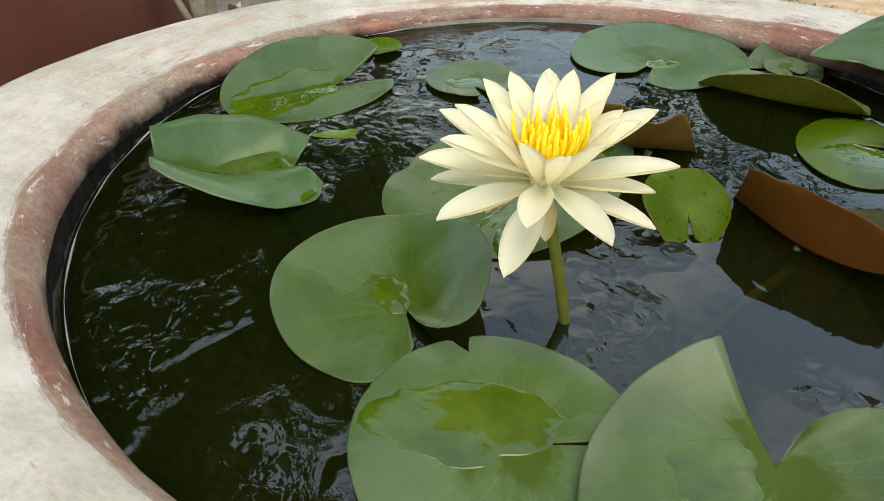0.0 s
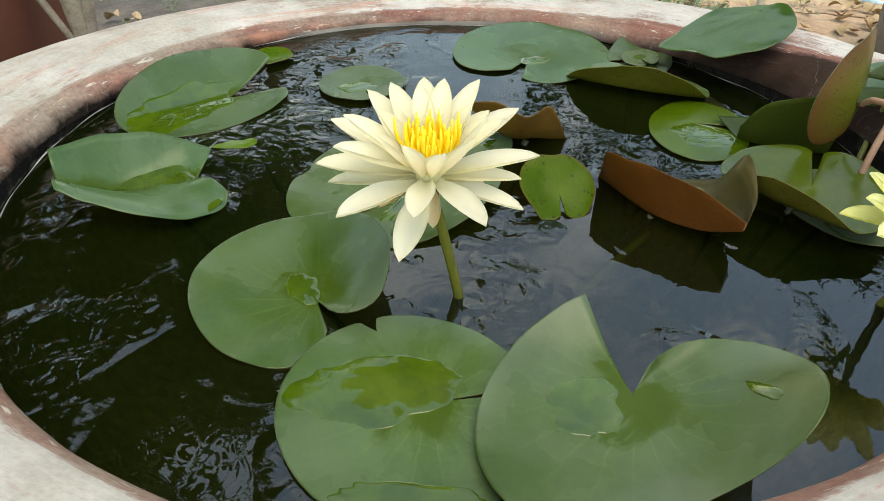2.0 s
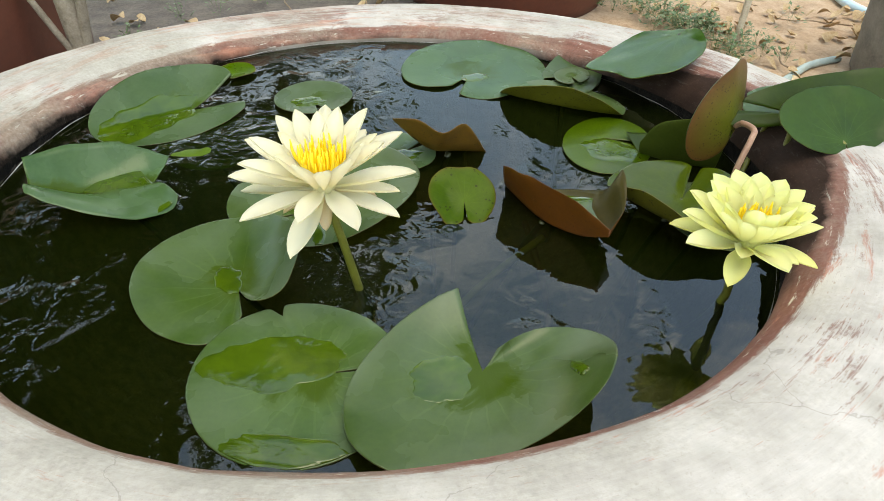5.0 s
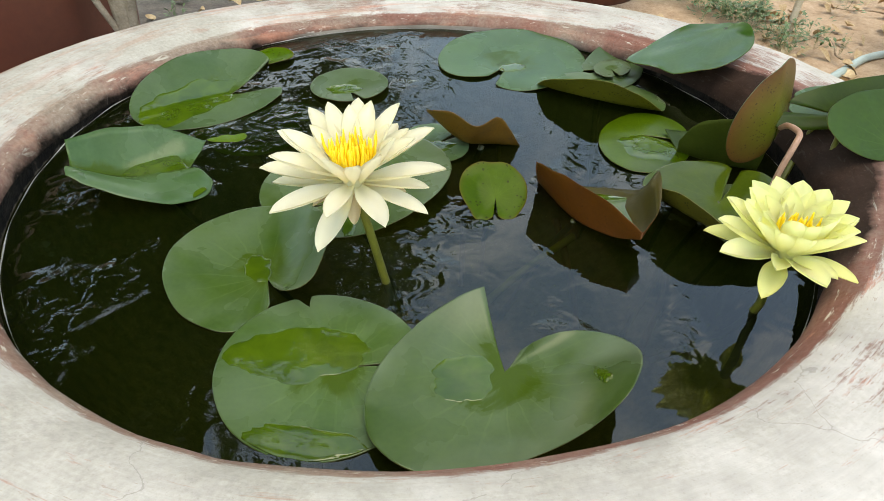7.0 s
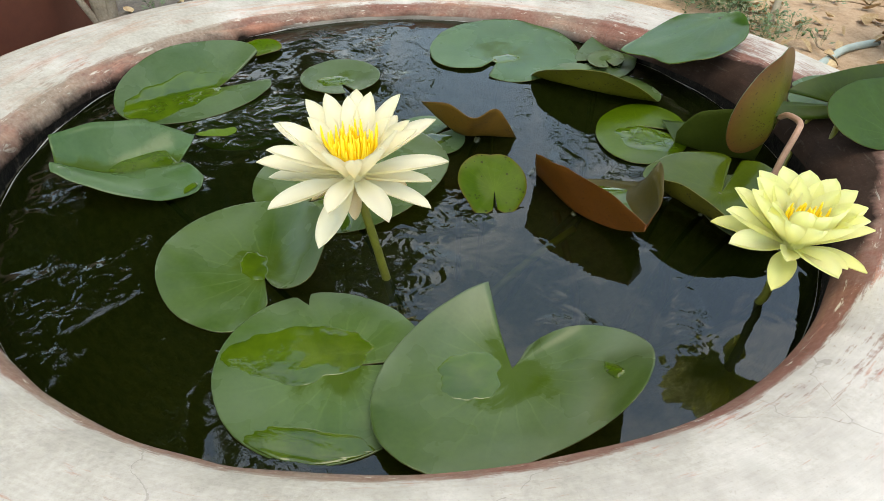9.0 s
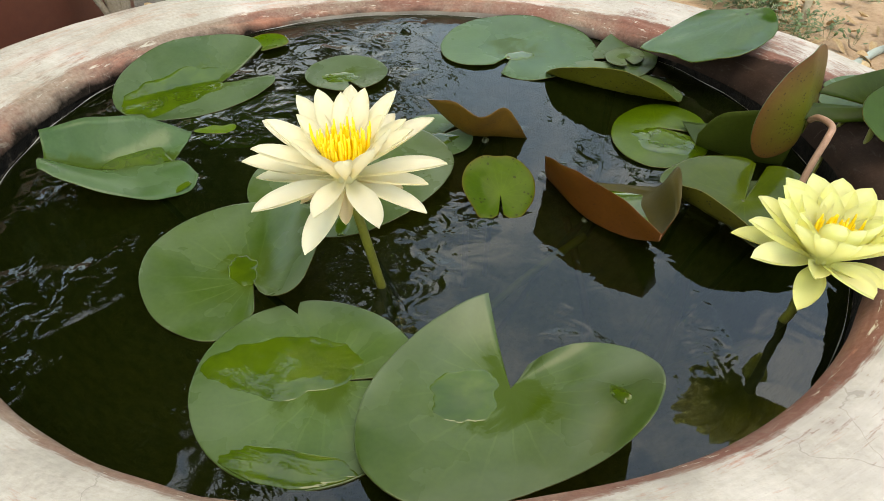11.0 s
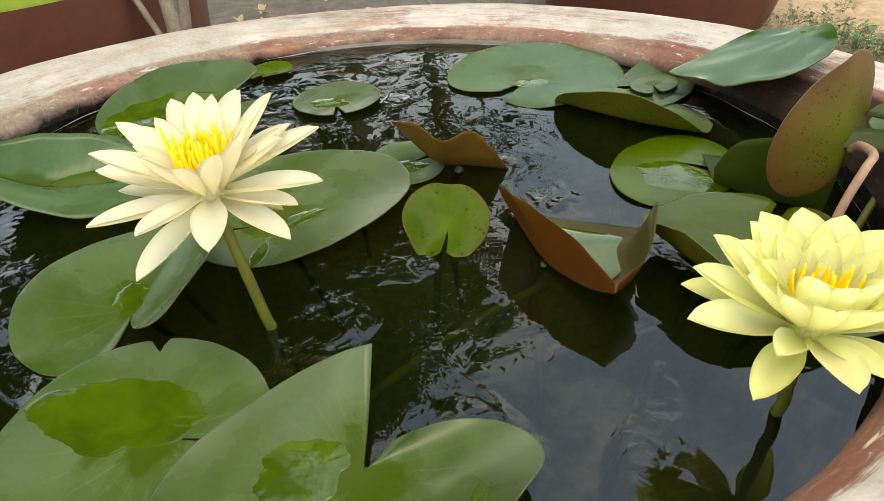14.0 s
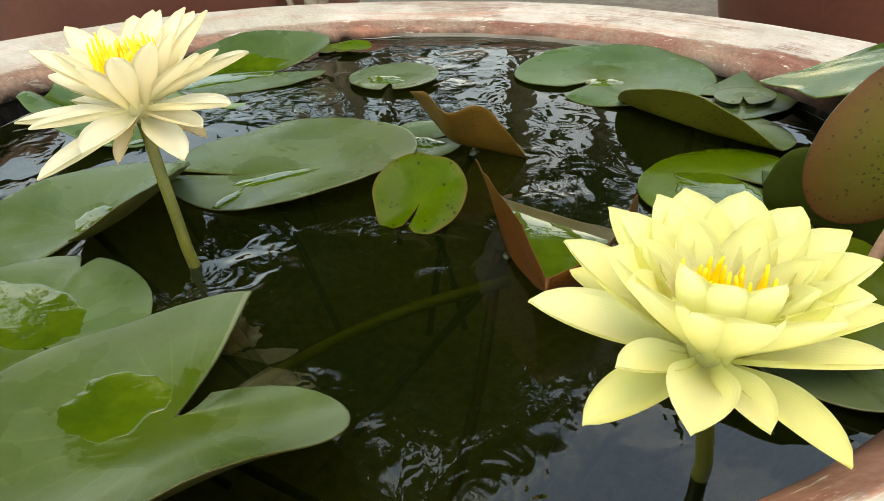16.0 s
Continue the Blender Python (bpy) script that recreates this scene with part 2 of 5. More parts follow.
def water_material():
    m, nt, b = material("pond_water")
    nt.nodes.remove(b)
    v = coords(nt)
    sep = nt.nodes.new("ShaderNodeSeparateXYZ")
    nt.links.new(v, sep.inputs[0])
    where = calc(nt, "ADD", tex_noise(nt, v, 10.5, 2, 0.5, 0.6), calc(nt, "ADD", calc(nt, "MULTIPLY", sep.outputs[0], -0.20), calc(nt, "MULTIPLY", sep.outputs[1], 0.04)))
    off = nt.nodes.new("ShaderNodeVectorMath")
    off.operation = "DISTANCE"
    nt.links.new(v, off.inputs[0])
    off.inputs[1].default_value = (0.03, -0.14, 0)
    stir = calc(nt, "SUBTRACT", 1.0, calc(nt, "MULTIPLY", off.outputs["Value"], 9.0), True)
    where = calc(nt, "ADD", where, calc(nt, "MULTIPLY", stir, 0.22))
    calm = ramp(nt, where, [(0.55, (0, 0, 0)), (0.68, (1, 1, 1))])
    fine = tex_noise(nt, v, 48, 1, 0.4, 1.2)
    wide = tex_noise(nt, v, 26, 2, 0.4, 0.8)
    h = calc(nt, "ADD", calc(nt, "MULTIPLY", calc(nt, "MULTIPLY", fine, calm), 0.75), calc(nt, "MULTIPLY", wide, 0.15))
    bn = nt.nodes.new("ShaderNodeBump")
    bn.inputs["Strength"].default_value, bn.inputs["Distance"].default_value = 0.5, 0.009
    nt.links.new(h, bn.inputs["Height"])
    gl = nt.nodes.new("ShaderNodeBsdfGlossy")
    gl.inputs["Roughness"].default_value = 0.0
    nt.links.new(bn.outputs["Normal"], gl.inputs["Normal"])
    tr = nt.nodes.new("ShaderNodeBsdfTransparent")
    tr.inputs["Color"].default_value = (0.24, 0.27, 0.09, 1)
    murk = nt.nodes.new("ShaderNodeBsdfDiffuse")
    murk.inputs["Color"].default_value = (0.036, 0.062, 0.010, 1)
    body = nt.nodes.new("ShaderNodeMixShader")
    body.inputs[0].default_value = 0.07
    nt.links.new(tr.outputs[0], body.inputs[1])
    nt.links.new(murk.outputs[0], body.inputs[2])
    fr = nt.nodes.new("ShaderNodeFresnel")
    fr.inputs["IOR"].default_value = 1.62
    nt.links.new(bn.outputs["Normal"], fr.inputs["Normal"])
    ms = nt.nodes.new("ShaderNodeMixShader")
    nt.links.new(fr.outputs[0], ms.inputs[0])
    nt.links.new(body.outputs[0], ms.inputs[1])
    nt.links.new(gl.outputs[0], ms.inputs[2])
    nt.links.new(ms.outputs[0], nt.nodes["Material Output"].inputs["Surface"])
    return m


M_WATER = water_material()


def rim_material():
    """Old whitewash over red oxide paint over cement: scuffed through in streaks that run round the rim."""
    m, nt, b = material("tub_rim_paint")
    v = coords(nt)
    sep = nt.nodes.new("ShaderNodeSeparateXYZ")
    nt.links.new(v, sep.inputs[0])
    rad = calc(nt, "SQRT", calc(nt, "ADD", calc(nt, "POWER", sep.outputs[0], 2.0), calc(nt, "POWER", sep.outputs[1], 2.0)))
    ang = calc(nt, "ARCTAN2", sep.outputs[1], sep.outputs[0])
    polar = nt.nodes.new("ShaderNodeCombineXYZ")
    nt.links.new(calc(nt, "MULTIPLY", ang, 0.17), polar.inputs[0])
    nt.links.new(calc(nt, "MULTIPLY", rad, 4.0), polar.inputs[1])
    nt.links.new(sep.outputs[2], polar.inputs[2])
    streak = tex_noise(nt, polar.outputs[0], 26, 8, 0.68, 0.3)
    patch = tex_noise(nt, v, 7.5, 4, 0.6)
    grain = tex_noise(nt, v, 240, 4, 0.7)
    cloud = tex_noise(nt, v, 16, 5, 0.62)
    white = ramp(nt, calc(nt, "ADD", calc(nt, "MULTIPLY", cloud, 0.7), calc(nt, "MULTIPLY", grain, 0.3)), [(0.3, (0.31, 0.285, 0.25)), (0.5, (0.44, 0.405, 0.365)), (0.72, (0.55, 0.515, 0.475))])
    red = ramp(nt, calc(nt, "ADD", calc(nt, "MULTIPLY", streak, 0.6), calc(nt, "MULTIPLY", grain, 0.4)), [(0.3, (0.11, 0.041, 0.028)), (0.5, (0.185, 0.078, 0.056)), (0.75, (0.29, 0.158, 0.120))])
    # one stretch scraped bare, where deep shade under overhanging leaves and stalks is painted too
    scrape_shade = calc(nt, "POWER", calc(nt, "MAXIMUM", calc(nt, "COSINE", calc(nt, "ADD", ang, -0.08)), 0.0), 7.0)
    # paint worn thin along the inner bevel and the outer shoulder
    inner = calc(nt, "MULTIPLY", calc(nt, "SUBTRACT", calc(nt, "ADD", calc(nt, "ADD", 0.4262, calc(nt, "MULTIPLY", scrape_shade, 0.042)), calc(nt, "MULTIPLY", sep.outputs[1], 0.010)), rad), 90.0)
    outer = calc(nt, "MULTIPLY", calc(nt, "MULTIPLY", calc(nt, "SUBTRACT", rad, 0.520), 26.0), calc(nt, "ADD", 0.45, calc(nt, "MULTIPLY", sep.outputs[0], -1.3), True))
    worn = calc(nt, "MAXIMUM", calc(nt, "MINIMUM", inner, 0.95), calc(nt, "MINIMUM", calc(nt, "MAXIMUM", outer, -0.2), 0.8))
    worn = calc(nt, "MAXIMUM", worn, calc(nt, "ADD", calc(nt, "MULTIPLY", sep.outputs[0], -0.22), calc(nt, "ADD", -0.17, calc(nt, "MULTIPLY", sep.outputs[1], 0.44))))
    amount = calc(nt, "ADD", calc(nt, "ADD", worn, calc(nt, "MULTIPLY", calc(nt, "SUBTRACT", streak, 0.5), 0.95)), calc(nt, "MULTIPLY", calc(nt, "SUBTRACT", patch, 0.56), 1.3))
    flake = tex_noise(nt, polar.outputs[0], 130, 4, 0.75, 0.6)
    amount = calc(nt, "ADD", amount, calc(nt, "ADD", calc(nt, "MULTIPLY", calc(nt, "SUBTRACT", grain, 0.5), 0.55), calc(nt, "MULTIPLY", calc(nt, "SUBTRACT", flake, 0.5), 0.9)))
    mask = ramp(nt, amount, [(0.0, (0, 0, 0)), (0.10, (0.55, 0.55, 0.55)), (0.30, (1, 1, 1))])
    col = mix(nt, mask, white, red)
    fine = nt.nodes.new("ShaderNodeCombineXYZ")
    nt.links.new(calc(nt, "MULTIPLY", ang, 1.0), fine.inputs[0])
    nt.links.new(calc(nt, "MULTIPLY", rad, 16.0), fine.inputs[1])
    scratch = ramp(nt, tex_noise(nt, fine.outputs[0], 15, 5, 0.7, 0.5), [(0.60, (0, 0, 0)), (0.66, (1, 1, 1))])
    col = mix(nt, calc(nt, "MULTIPLY", scratch, calc(nt, "MULTIPLY", mask, 0.75)), col, (0.60, 0.56, 0.47))
    smear = ramp(nt, tex_noise(nt, polar.outputs[0], 14, 6, 0.7, 0.8), [(0.52, (0, 0, 0)), (0.66, (1, 1, 1))])
    col = mix(nt, calc(nt, "MULTIPLY", smear, calc(nt, "ADD", 0.10, calc(nt, "MULTIPLY", calc(nt, "ADD", sep.outputs[1], calc(nt, "MULTIPLY", sep.outputs[0], -0.7)), 0.8), True)), col, (0.46, 0.17, 0.095))
    rub = ramp(nt, tex_noise(nt, fine.outputs[0], 4.2, 6, 0.75, 0.6), [(0.60, (0, 0, 0)), (0.67, (1, 1, 1))])
    col = mix(nt, calc(nt, "MULTIPLY", rub, 0.7), col, (0.40, 0.16, 0.11))
    dirt = ramp(nt, tex_noise(nt, v, 30, 8, 0.72), [(0.50, (0, 0, 0)), (0.70, (1, 1, 1))])
    col = mix(nt, calc(nt, "MULTIPLY", dirt, 0.28), col, (0.13, 0.12, 0.10))
    # grey-green weather stains, most on the shaded far stretch
    stain = ramp(nt, calc(nt, "ADD", tex_noise(nt, v, 6.0, 6, 0.62, 0.6), calc(nt, "MULTIPLY", calc(nt, "SUBTRACT", sep.outputs[1], sep.outputs[0]), 0.16)), [(0.42, (0, 0, 0)), (0.66, (1, 1, 1))])
    col = mix(nt, calc(nt, "MULTIPLY", stain, 0.50), col, ramp(nt, grain, [(0.35, (0.20, 0.185, 0.135)), (0.65, (0.34, 0.32, 0.25))]))
    # black algae creeping up from the lip; dark soil and painted deep shade where the stalks lie
    ragged = calc(nt, "ADD", calc(nt, "MULTIPLY", calc(nt, "SUBTRACT", tex_noise(nt, v, 20, 5, 0.6), 0.5), 0.030), calc(nt, "MULTIPLY", calc(nt, "SUBTRACT", tex_noise(nt, v, 90, 3, 0.5), 0.5), 0.005))
    lip = calc(nt, "MULTIPLY", calc(nt, "SUBTRACT", calc(nt, "ADD", calc(nt, "ADD", LIP - GZ - 0.0065, calc(nt, "ADD", calc(nt, "MULTIPLY", sep.outputs[1], 0.024), calc(nt, "MULTIPLY", sep.outputs[0], -0.018))), ragged), sep.outputs[2]), 75.0, True)
    col = mix(nt, calc(nt, "MULTIPLY", lip, 0.985), col, ramp(nt, grain, [(0.4, (0.005, 0.004, 0.003)), (0.62, (0.013, 0.010, 0.008)), (0.75, (0.06, 0.045, 0.035))]))
    band = calc(nt, "MULTIPLY", calc(nt, "MULTIPLY", calc(nt, "SUBTRACT", calc(nt, "ADD", LIP - GZ - 0.0020, calc(nt, "MULTIPLY", ragged, 0.10)), sep.outputs[2]), 900.0, True), calc(nt, "MULTIPLY", calc(nt, "SUBTRACT", sep.outputs[1], 0.335), 40.0, True))
    col = mix(nt, calc(nt, "MULTIPLY", band, 0.9), col, ramp(nt, cloud, [(0.35, (0.12, 0.105, 0.085)), (0.65, (0.21, 0.19, 0.16))]))
    # dark soil, with the deep shade behind the leaves painted in
    soil = calc(nt, "MULTIPLY", calc(nt, "SUBTRACT", calc(nt, "ADD", calc(nt, "ADD", 0.405, calc(nt, "MULTIPLY", scrape_shade, 0.058)), ragged), rad), 120.0, True)
    soil_shade = calc(nt, "MULTIPLY", soil, calc(nt, "MULTIPLY", scrape_shade, 3.0, True))
    col = mix(nt, calc(nt, "MULTIPLY", soil_shade, 0.95), col, ramp(nt, cloud, [(0.35, (0.012, 0.008, 0.006)), (0.6, (0.028, 0.018, 0.013)), (0.75, (0.07, 0.042, 0.032))]))
    cr = nt.nodes.new("ShaderNodeTexVoronoi")
    cr.feature = "DISTANCE_TO_EDGE"
    cr.inputs["Scale"].default_value = 5.5
    nn = nt.nodes.new("ShaderNodeTexNoise")
    nn.inputs["Scale"].default_value, nn.inputs["Detail"].default_value = 9, 6
    nt.links.new(v, nn.inputs["Vector"])
    nt.links.new(mix(nt, 0.13, v, nn.outputs["Color"]), cr.inputs["Vector"])
    crack = calc(nt, "MULTIPLY", calc(nt, "LESS_THAN", cr.outputs["Distance"], 0.0020), calc(nt, "GREATER_THAN", patch, 0.52))
    col = mix(nt, calc(nt, "MULTIPLY", crack, 0.35), col, (0.16, 0.14, 0.12))
    speck = ramp(nt, tex_noise(nt, v, 420, 3, 0.7), [(0.60, (0, 0, 0)), (0.72, (1, 1, 1))])
    col = mix(nt, calc(nt, "MULTIPLY", speck, 0.22), col, (0.14, 0.10, 0.08))
    brush = tex_noise(nt, polar.outputs[0], 90, 5, 0.7)
    col = mix(nt, 0.09, col, ramp(nt, brush, [(0.35, (0.25, 0.25, 0.25)), (0.65, (0.75, 0.75, 0.75))]), "OVERLAY")
    nt.links.new(col, b.inputs["Base Color"])
    b.inputs["Roughness"].default_value = 0.78
    nt.links.new(calc(nt, "SUBTRACT", 0.32, calc(nt, "MULTIPLY", calc(nt, "MAXIMUM", lip, soil_shade), 0.27)), b.inputs["Specular IOR Level"])
    bump(nt, b, calc(nt, "ADD", calc(nt, "MULTIPLY", grain, 0.5), calc(nt, "SUBTRACT", calc(nt, "ADD", calc(nt, "MULTIPLY", lip, calc(nt, "MULTIPLY", flake, 1.2)), calc(nt, "MULTIPLY", streak, 0.7)), calc(nt, "MULTIPLY", mask, 0.25))), 0.5, 0.0015)
    return m


M_RIM = rim_material()


def wall_material():
    """Cement wall: black algae above the water, grey-brown silt below it."""
    m, nt, b = material("algae_black_wall")
    v = coords(nt)
    geo = nt.nodes.new("ShaderNodeNewGeometry")
    sep = nt.nodes.new("ShaderNodeSeparateXYZ")
    nt.links.new(geo.outputs["Position"], sep.inputs[0])
    n1, n2 = tex_noise(nt, v, 70, 5, 0.65), tex_noise(nt, v, 210, 4, 0.7)
    black = ramp(nt, n1, [(0.35, (0.006, 0.005, 0.004)), (0.60, (0.016, 0.013, 0.010)), (0.75, (0.060, 0.046, 0.036))])
    silt = ramp(nt, n1, [(0.3, (0.10, 0.085, 0.065)), (0.7, (0.20, 0.17, 0.135))])
    low = calc(nt, "MULTIPLY", calc(nt, "SUBTRACT", calc(nt, "ADD", WZ, calc(nt, "MULTIPLY", calc(nt, "SUBTRACT", n1, 0.5), 0.01)), sep.outputs[2]), 400.0, True)
    nt.links.new(mix(nt, low, black, silt), b.inputs["Base Color"])
    b.inputs["Roughness"].default_value = 0.9
    b.inputs["Specular IOR Level"].default_value = 0.12
    bump(nt, b, calc(nt, "ADD", n1, calc(nt, "MULTIPLY", n2, 0.4)), 0.8, 0.006)
    return m


M_WALL_IN = wall_material()
M_REDPAINT = simple("red_oxide_cement", (0.14, 0.032, 0.016), (0.21, 0.055, 0.03), 9, 0.6, 0.001)
M_REDPOT = simple("red_brown_pot", (0.070, 0.017, 0.010), (0.115, 0.030, 0.016), 6, 0.5, 0.001)
M_LIME = simple("lime_green_paint", (0.22, 0.34, 0.03), (0.34, 0.46, 0.06), 20, 0.6)
M_SCUM = simple("scum_line", (0.16, 0.15, 0.13), (0.40, 0.38, 0.33), 60, 0.6)


def ground_material():
    m, nt, b = material("garden_soil")
    v = coords(nt)
    sep = nt.nodes.new("ShaderNodeSeparateXYZ")
    nt.links.new(v, sep.inputs[0])
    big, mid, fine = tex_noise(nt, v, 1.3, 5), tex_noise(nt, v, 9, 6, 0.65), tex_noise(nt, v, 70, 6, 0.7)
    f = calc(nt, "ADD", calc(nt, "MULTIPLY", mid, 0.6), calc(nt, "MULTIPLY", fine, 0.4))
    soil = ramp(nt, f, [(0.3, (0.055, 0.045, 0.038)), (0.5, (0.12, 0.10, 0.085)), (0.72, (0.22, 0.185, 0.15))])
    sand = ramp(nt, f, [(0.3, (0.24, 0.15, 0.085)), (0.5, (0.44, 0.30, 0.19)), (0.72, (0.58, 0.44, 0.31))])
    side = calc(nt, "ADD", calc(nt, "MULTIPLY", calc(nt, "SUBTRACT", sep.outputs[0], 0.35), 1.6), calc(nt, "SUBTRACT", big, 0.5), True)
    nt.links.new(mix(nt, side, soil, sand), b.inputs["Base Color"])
    b.inputs["Roughness"].default_value = 0.95
    bump(nt, b, f, 0.9, 0.02)
    return m


M_GROUND = ground_material()
M_BARK = simple("bark_grey_brown", (0.13, 0.10, 0.07), (0.30, 0.25, 0.19), 25, 0.9, 0.004)
M_TWIG = simple("dry_twig", (0.16, 0.10, 0.06), (0.36, 0.27, 0.18), 30, 0.9)
M_STAKE = simple("weathered_stake", (0.34, 0.27, 0.19), (0.54, 0.46, 0.35), 18, 0.85, 0.001)
M_HOSE = simple("pale_blue_hose", (0.42, 0.58, 0.66), (0.52, 0.68, 0.74), 12, 0.35)
M_PIPE = simple("grey_green_pipe", (0.26, 0.33, 0.31), (0.42, 0.48, 0.44), 14, 0.5)
M_STAKE_SLEEVE = simple("grey_brown_sleeve", (0.20, 0.17, 0.14), (0.32, 0.28, 0.23), 20, 0.8)
M_PAIL = simple("green_grey_paint", (0.05, 0.11, 0.11), (0.12, 0.19, 0.19), 8, 0.5)
M_STONE_POT = simple("grey_pot", (0.10, 0.090, 0.075), (0.20, 0.18, 0.15), 12, 0.8, 0.001)
M_DRY = simple("dry_leaf_tan", (0.30, 0.18, 0.08), (0.60, 0.47, 0.29), 15, 0.85)
M_WEED = simple("weed_green", (0.05, 0.10, 0.035), (0.14, 0.21, 0.08), 20, 0.6)
M_FOLIAGE = simple("tree_leaf", (0.022, 0.05, 0.012), (0.06, 0.11, 0.03), 3, 0.55)


# ---------------------------------------------------------------- building helpers
def mesh_object(name, verts, faces, mats, parent=None, label="", smooth=True, uvs=None, indices=None):
    me = bpy.data.meshes.new(name)
    me.from_pydata([tuple(v) for v in verts], [], faces)
    for m in mats if isinstance(mats, (list, tuple)) else [mats]:
        me.materials.append(m)
    if indices is not None:
        me.polygons.foreach_set("material_index", indices)
    if smooth:
        me.polygons.foreach_set("use_smooth", [True] * len(me.polygons))
    if uvs is not None:
        layer = me.uv_layers.new(name="UVMap")
        for loop in me.loops:
            layer.data[loop.index].uv = uvs[loop.vertex_index]
    me.update()
    ob = new(name, me)
    if parent:
        ob.parent = parent
    if label:
        tagged(ob, label)
    return ob


def empty(name, place=(0, 0, 0)):
    ob = new(name)
    ob.empty_display_size = 0.02
    ob.location = place
    return ob


def revolve(profile, n=128, wobble=None):
    """Verts and faces of a profile (r, z) turned about z."""
    verts, faces, k = [], [], len(profile)
    for i in range(n):
        a = 2 * math.pi * i / n
        for j, (r, z) in enumerate(profile):
            dr, dz = wobble(a, j, r) if wobble else (0, 0)
            verts.append(((r + dr) * math.cos(a), (r + dr) * math.sin(a), z + dz))
    for i in range(n):
        for j in range(k - 1):
            p, q = i * k + j, ((i + 1) % n) * k + j
            faces.append((p, q, q + 1, p + 1))
    return verts, faces


def tube(points, radii, n=8, steps=5):
    """Verts and faces of a round tube along a smooth line through the points."""
    pts = [Vector(p) for p in points]
    line, rads = [], []
    for i in range(len(pts) - 1):
        p0, p1, p2, p3 = pts[max(i - 1, 0)], pts[i], pts[i + 1], pts[min(i + 2, len(pts) - 1)]
        for s in range(steps):
            t = s / steps
            line.append(0.5 * (2 * p1 + (p2 - p0) * t + (2 * p0 - 5 * p1 + 4 * p2 - p3) * t * t + (3 * p1 - p0 - 3 * p2 + p3) * t ** 3))
            rads.append(radii[i] * (1 - t) + radii[i + 1] * t)
    line.append(pts[-1])
    rads.append(radii[-1])
    verts, faces, side = [], [], None
    for i, p in enumerate(line):
        d = (line[min(i + 1, len(line) - 1)] - line[max(i - 1, 0)]).normalized()
        side = (side or d.orthogonal())
        side = (side - d * side.dot(d)).normalized()
        up = d.cross(side)
        for j in range(n):
            a = 2 * math.pi * j / n
            verts.append(p + (side * math.cos(a) + up * math.sin(a)) * rads[i])
    for i in range(len(line) - 1):
        for j in range(n):
            a, b = i * n + j, i * n + (j + 1) % n
            faces.append((a, b, b + n, a + n))
    faces.append(tuple(range(n))[::-1])
    faces.append(tuple((len(line) - 1) * n + j for j in range(n)))
    return verts, faces


def tube_part(name, points, radii, mat, parent=None, label="", n=8, steps=5):
    v, f = tube(points, radii, n, steps)
    if parent:
        v = [Vector(p) - parent.location for p in v]
    return mesh_object(name, v, f, mat, parent, label)


# ---------------------------------------------------------------- ground
def ground():
    rings, n = [0.0, 0.3, 0.6, 0.9, 1.2, 1.5, 1.8, 2.1, 2.4, 2.8, 3.4, 4.5, 7, 14, 40, 150, 800], 96
    verts, faces = [(0, 0, GZ)], []
    for r in rings[1:]:
        for i in range(n):
            a = 2 * math.pi * i / n
            x, y = r * math.cos(a), r * math.sin(a)
            h = 0.03 * noise.noise(Vector((x * 1.7, y * 1.7, 3))) + 0.012 * noise.noise(Vector((x * 7, y * 7, 8)))
            verts.append((x, y, GZ + (h if 0.7 < r < 20 else 0)))
    for i in range(n):
        faces.append((0, 1 + i, 1 + (i + 1) % n))
        for k in range(len(rings) - 2):
            p, q = 1 + k * n + i, 1 + k * n + (i + 1) % n
            faces.append((p, p + n, q + n, q))
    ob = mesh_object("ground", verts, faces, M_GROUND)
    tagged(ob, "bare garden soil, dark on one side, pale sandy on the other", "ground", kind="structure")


ground()


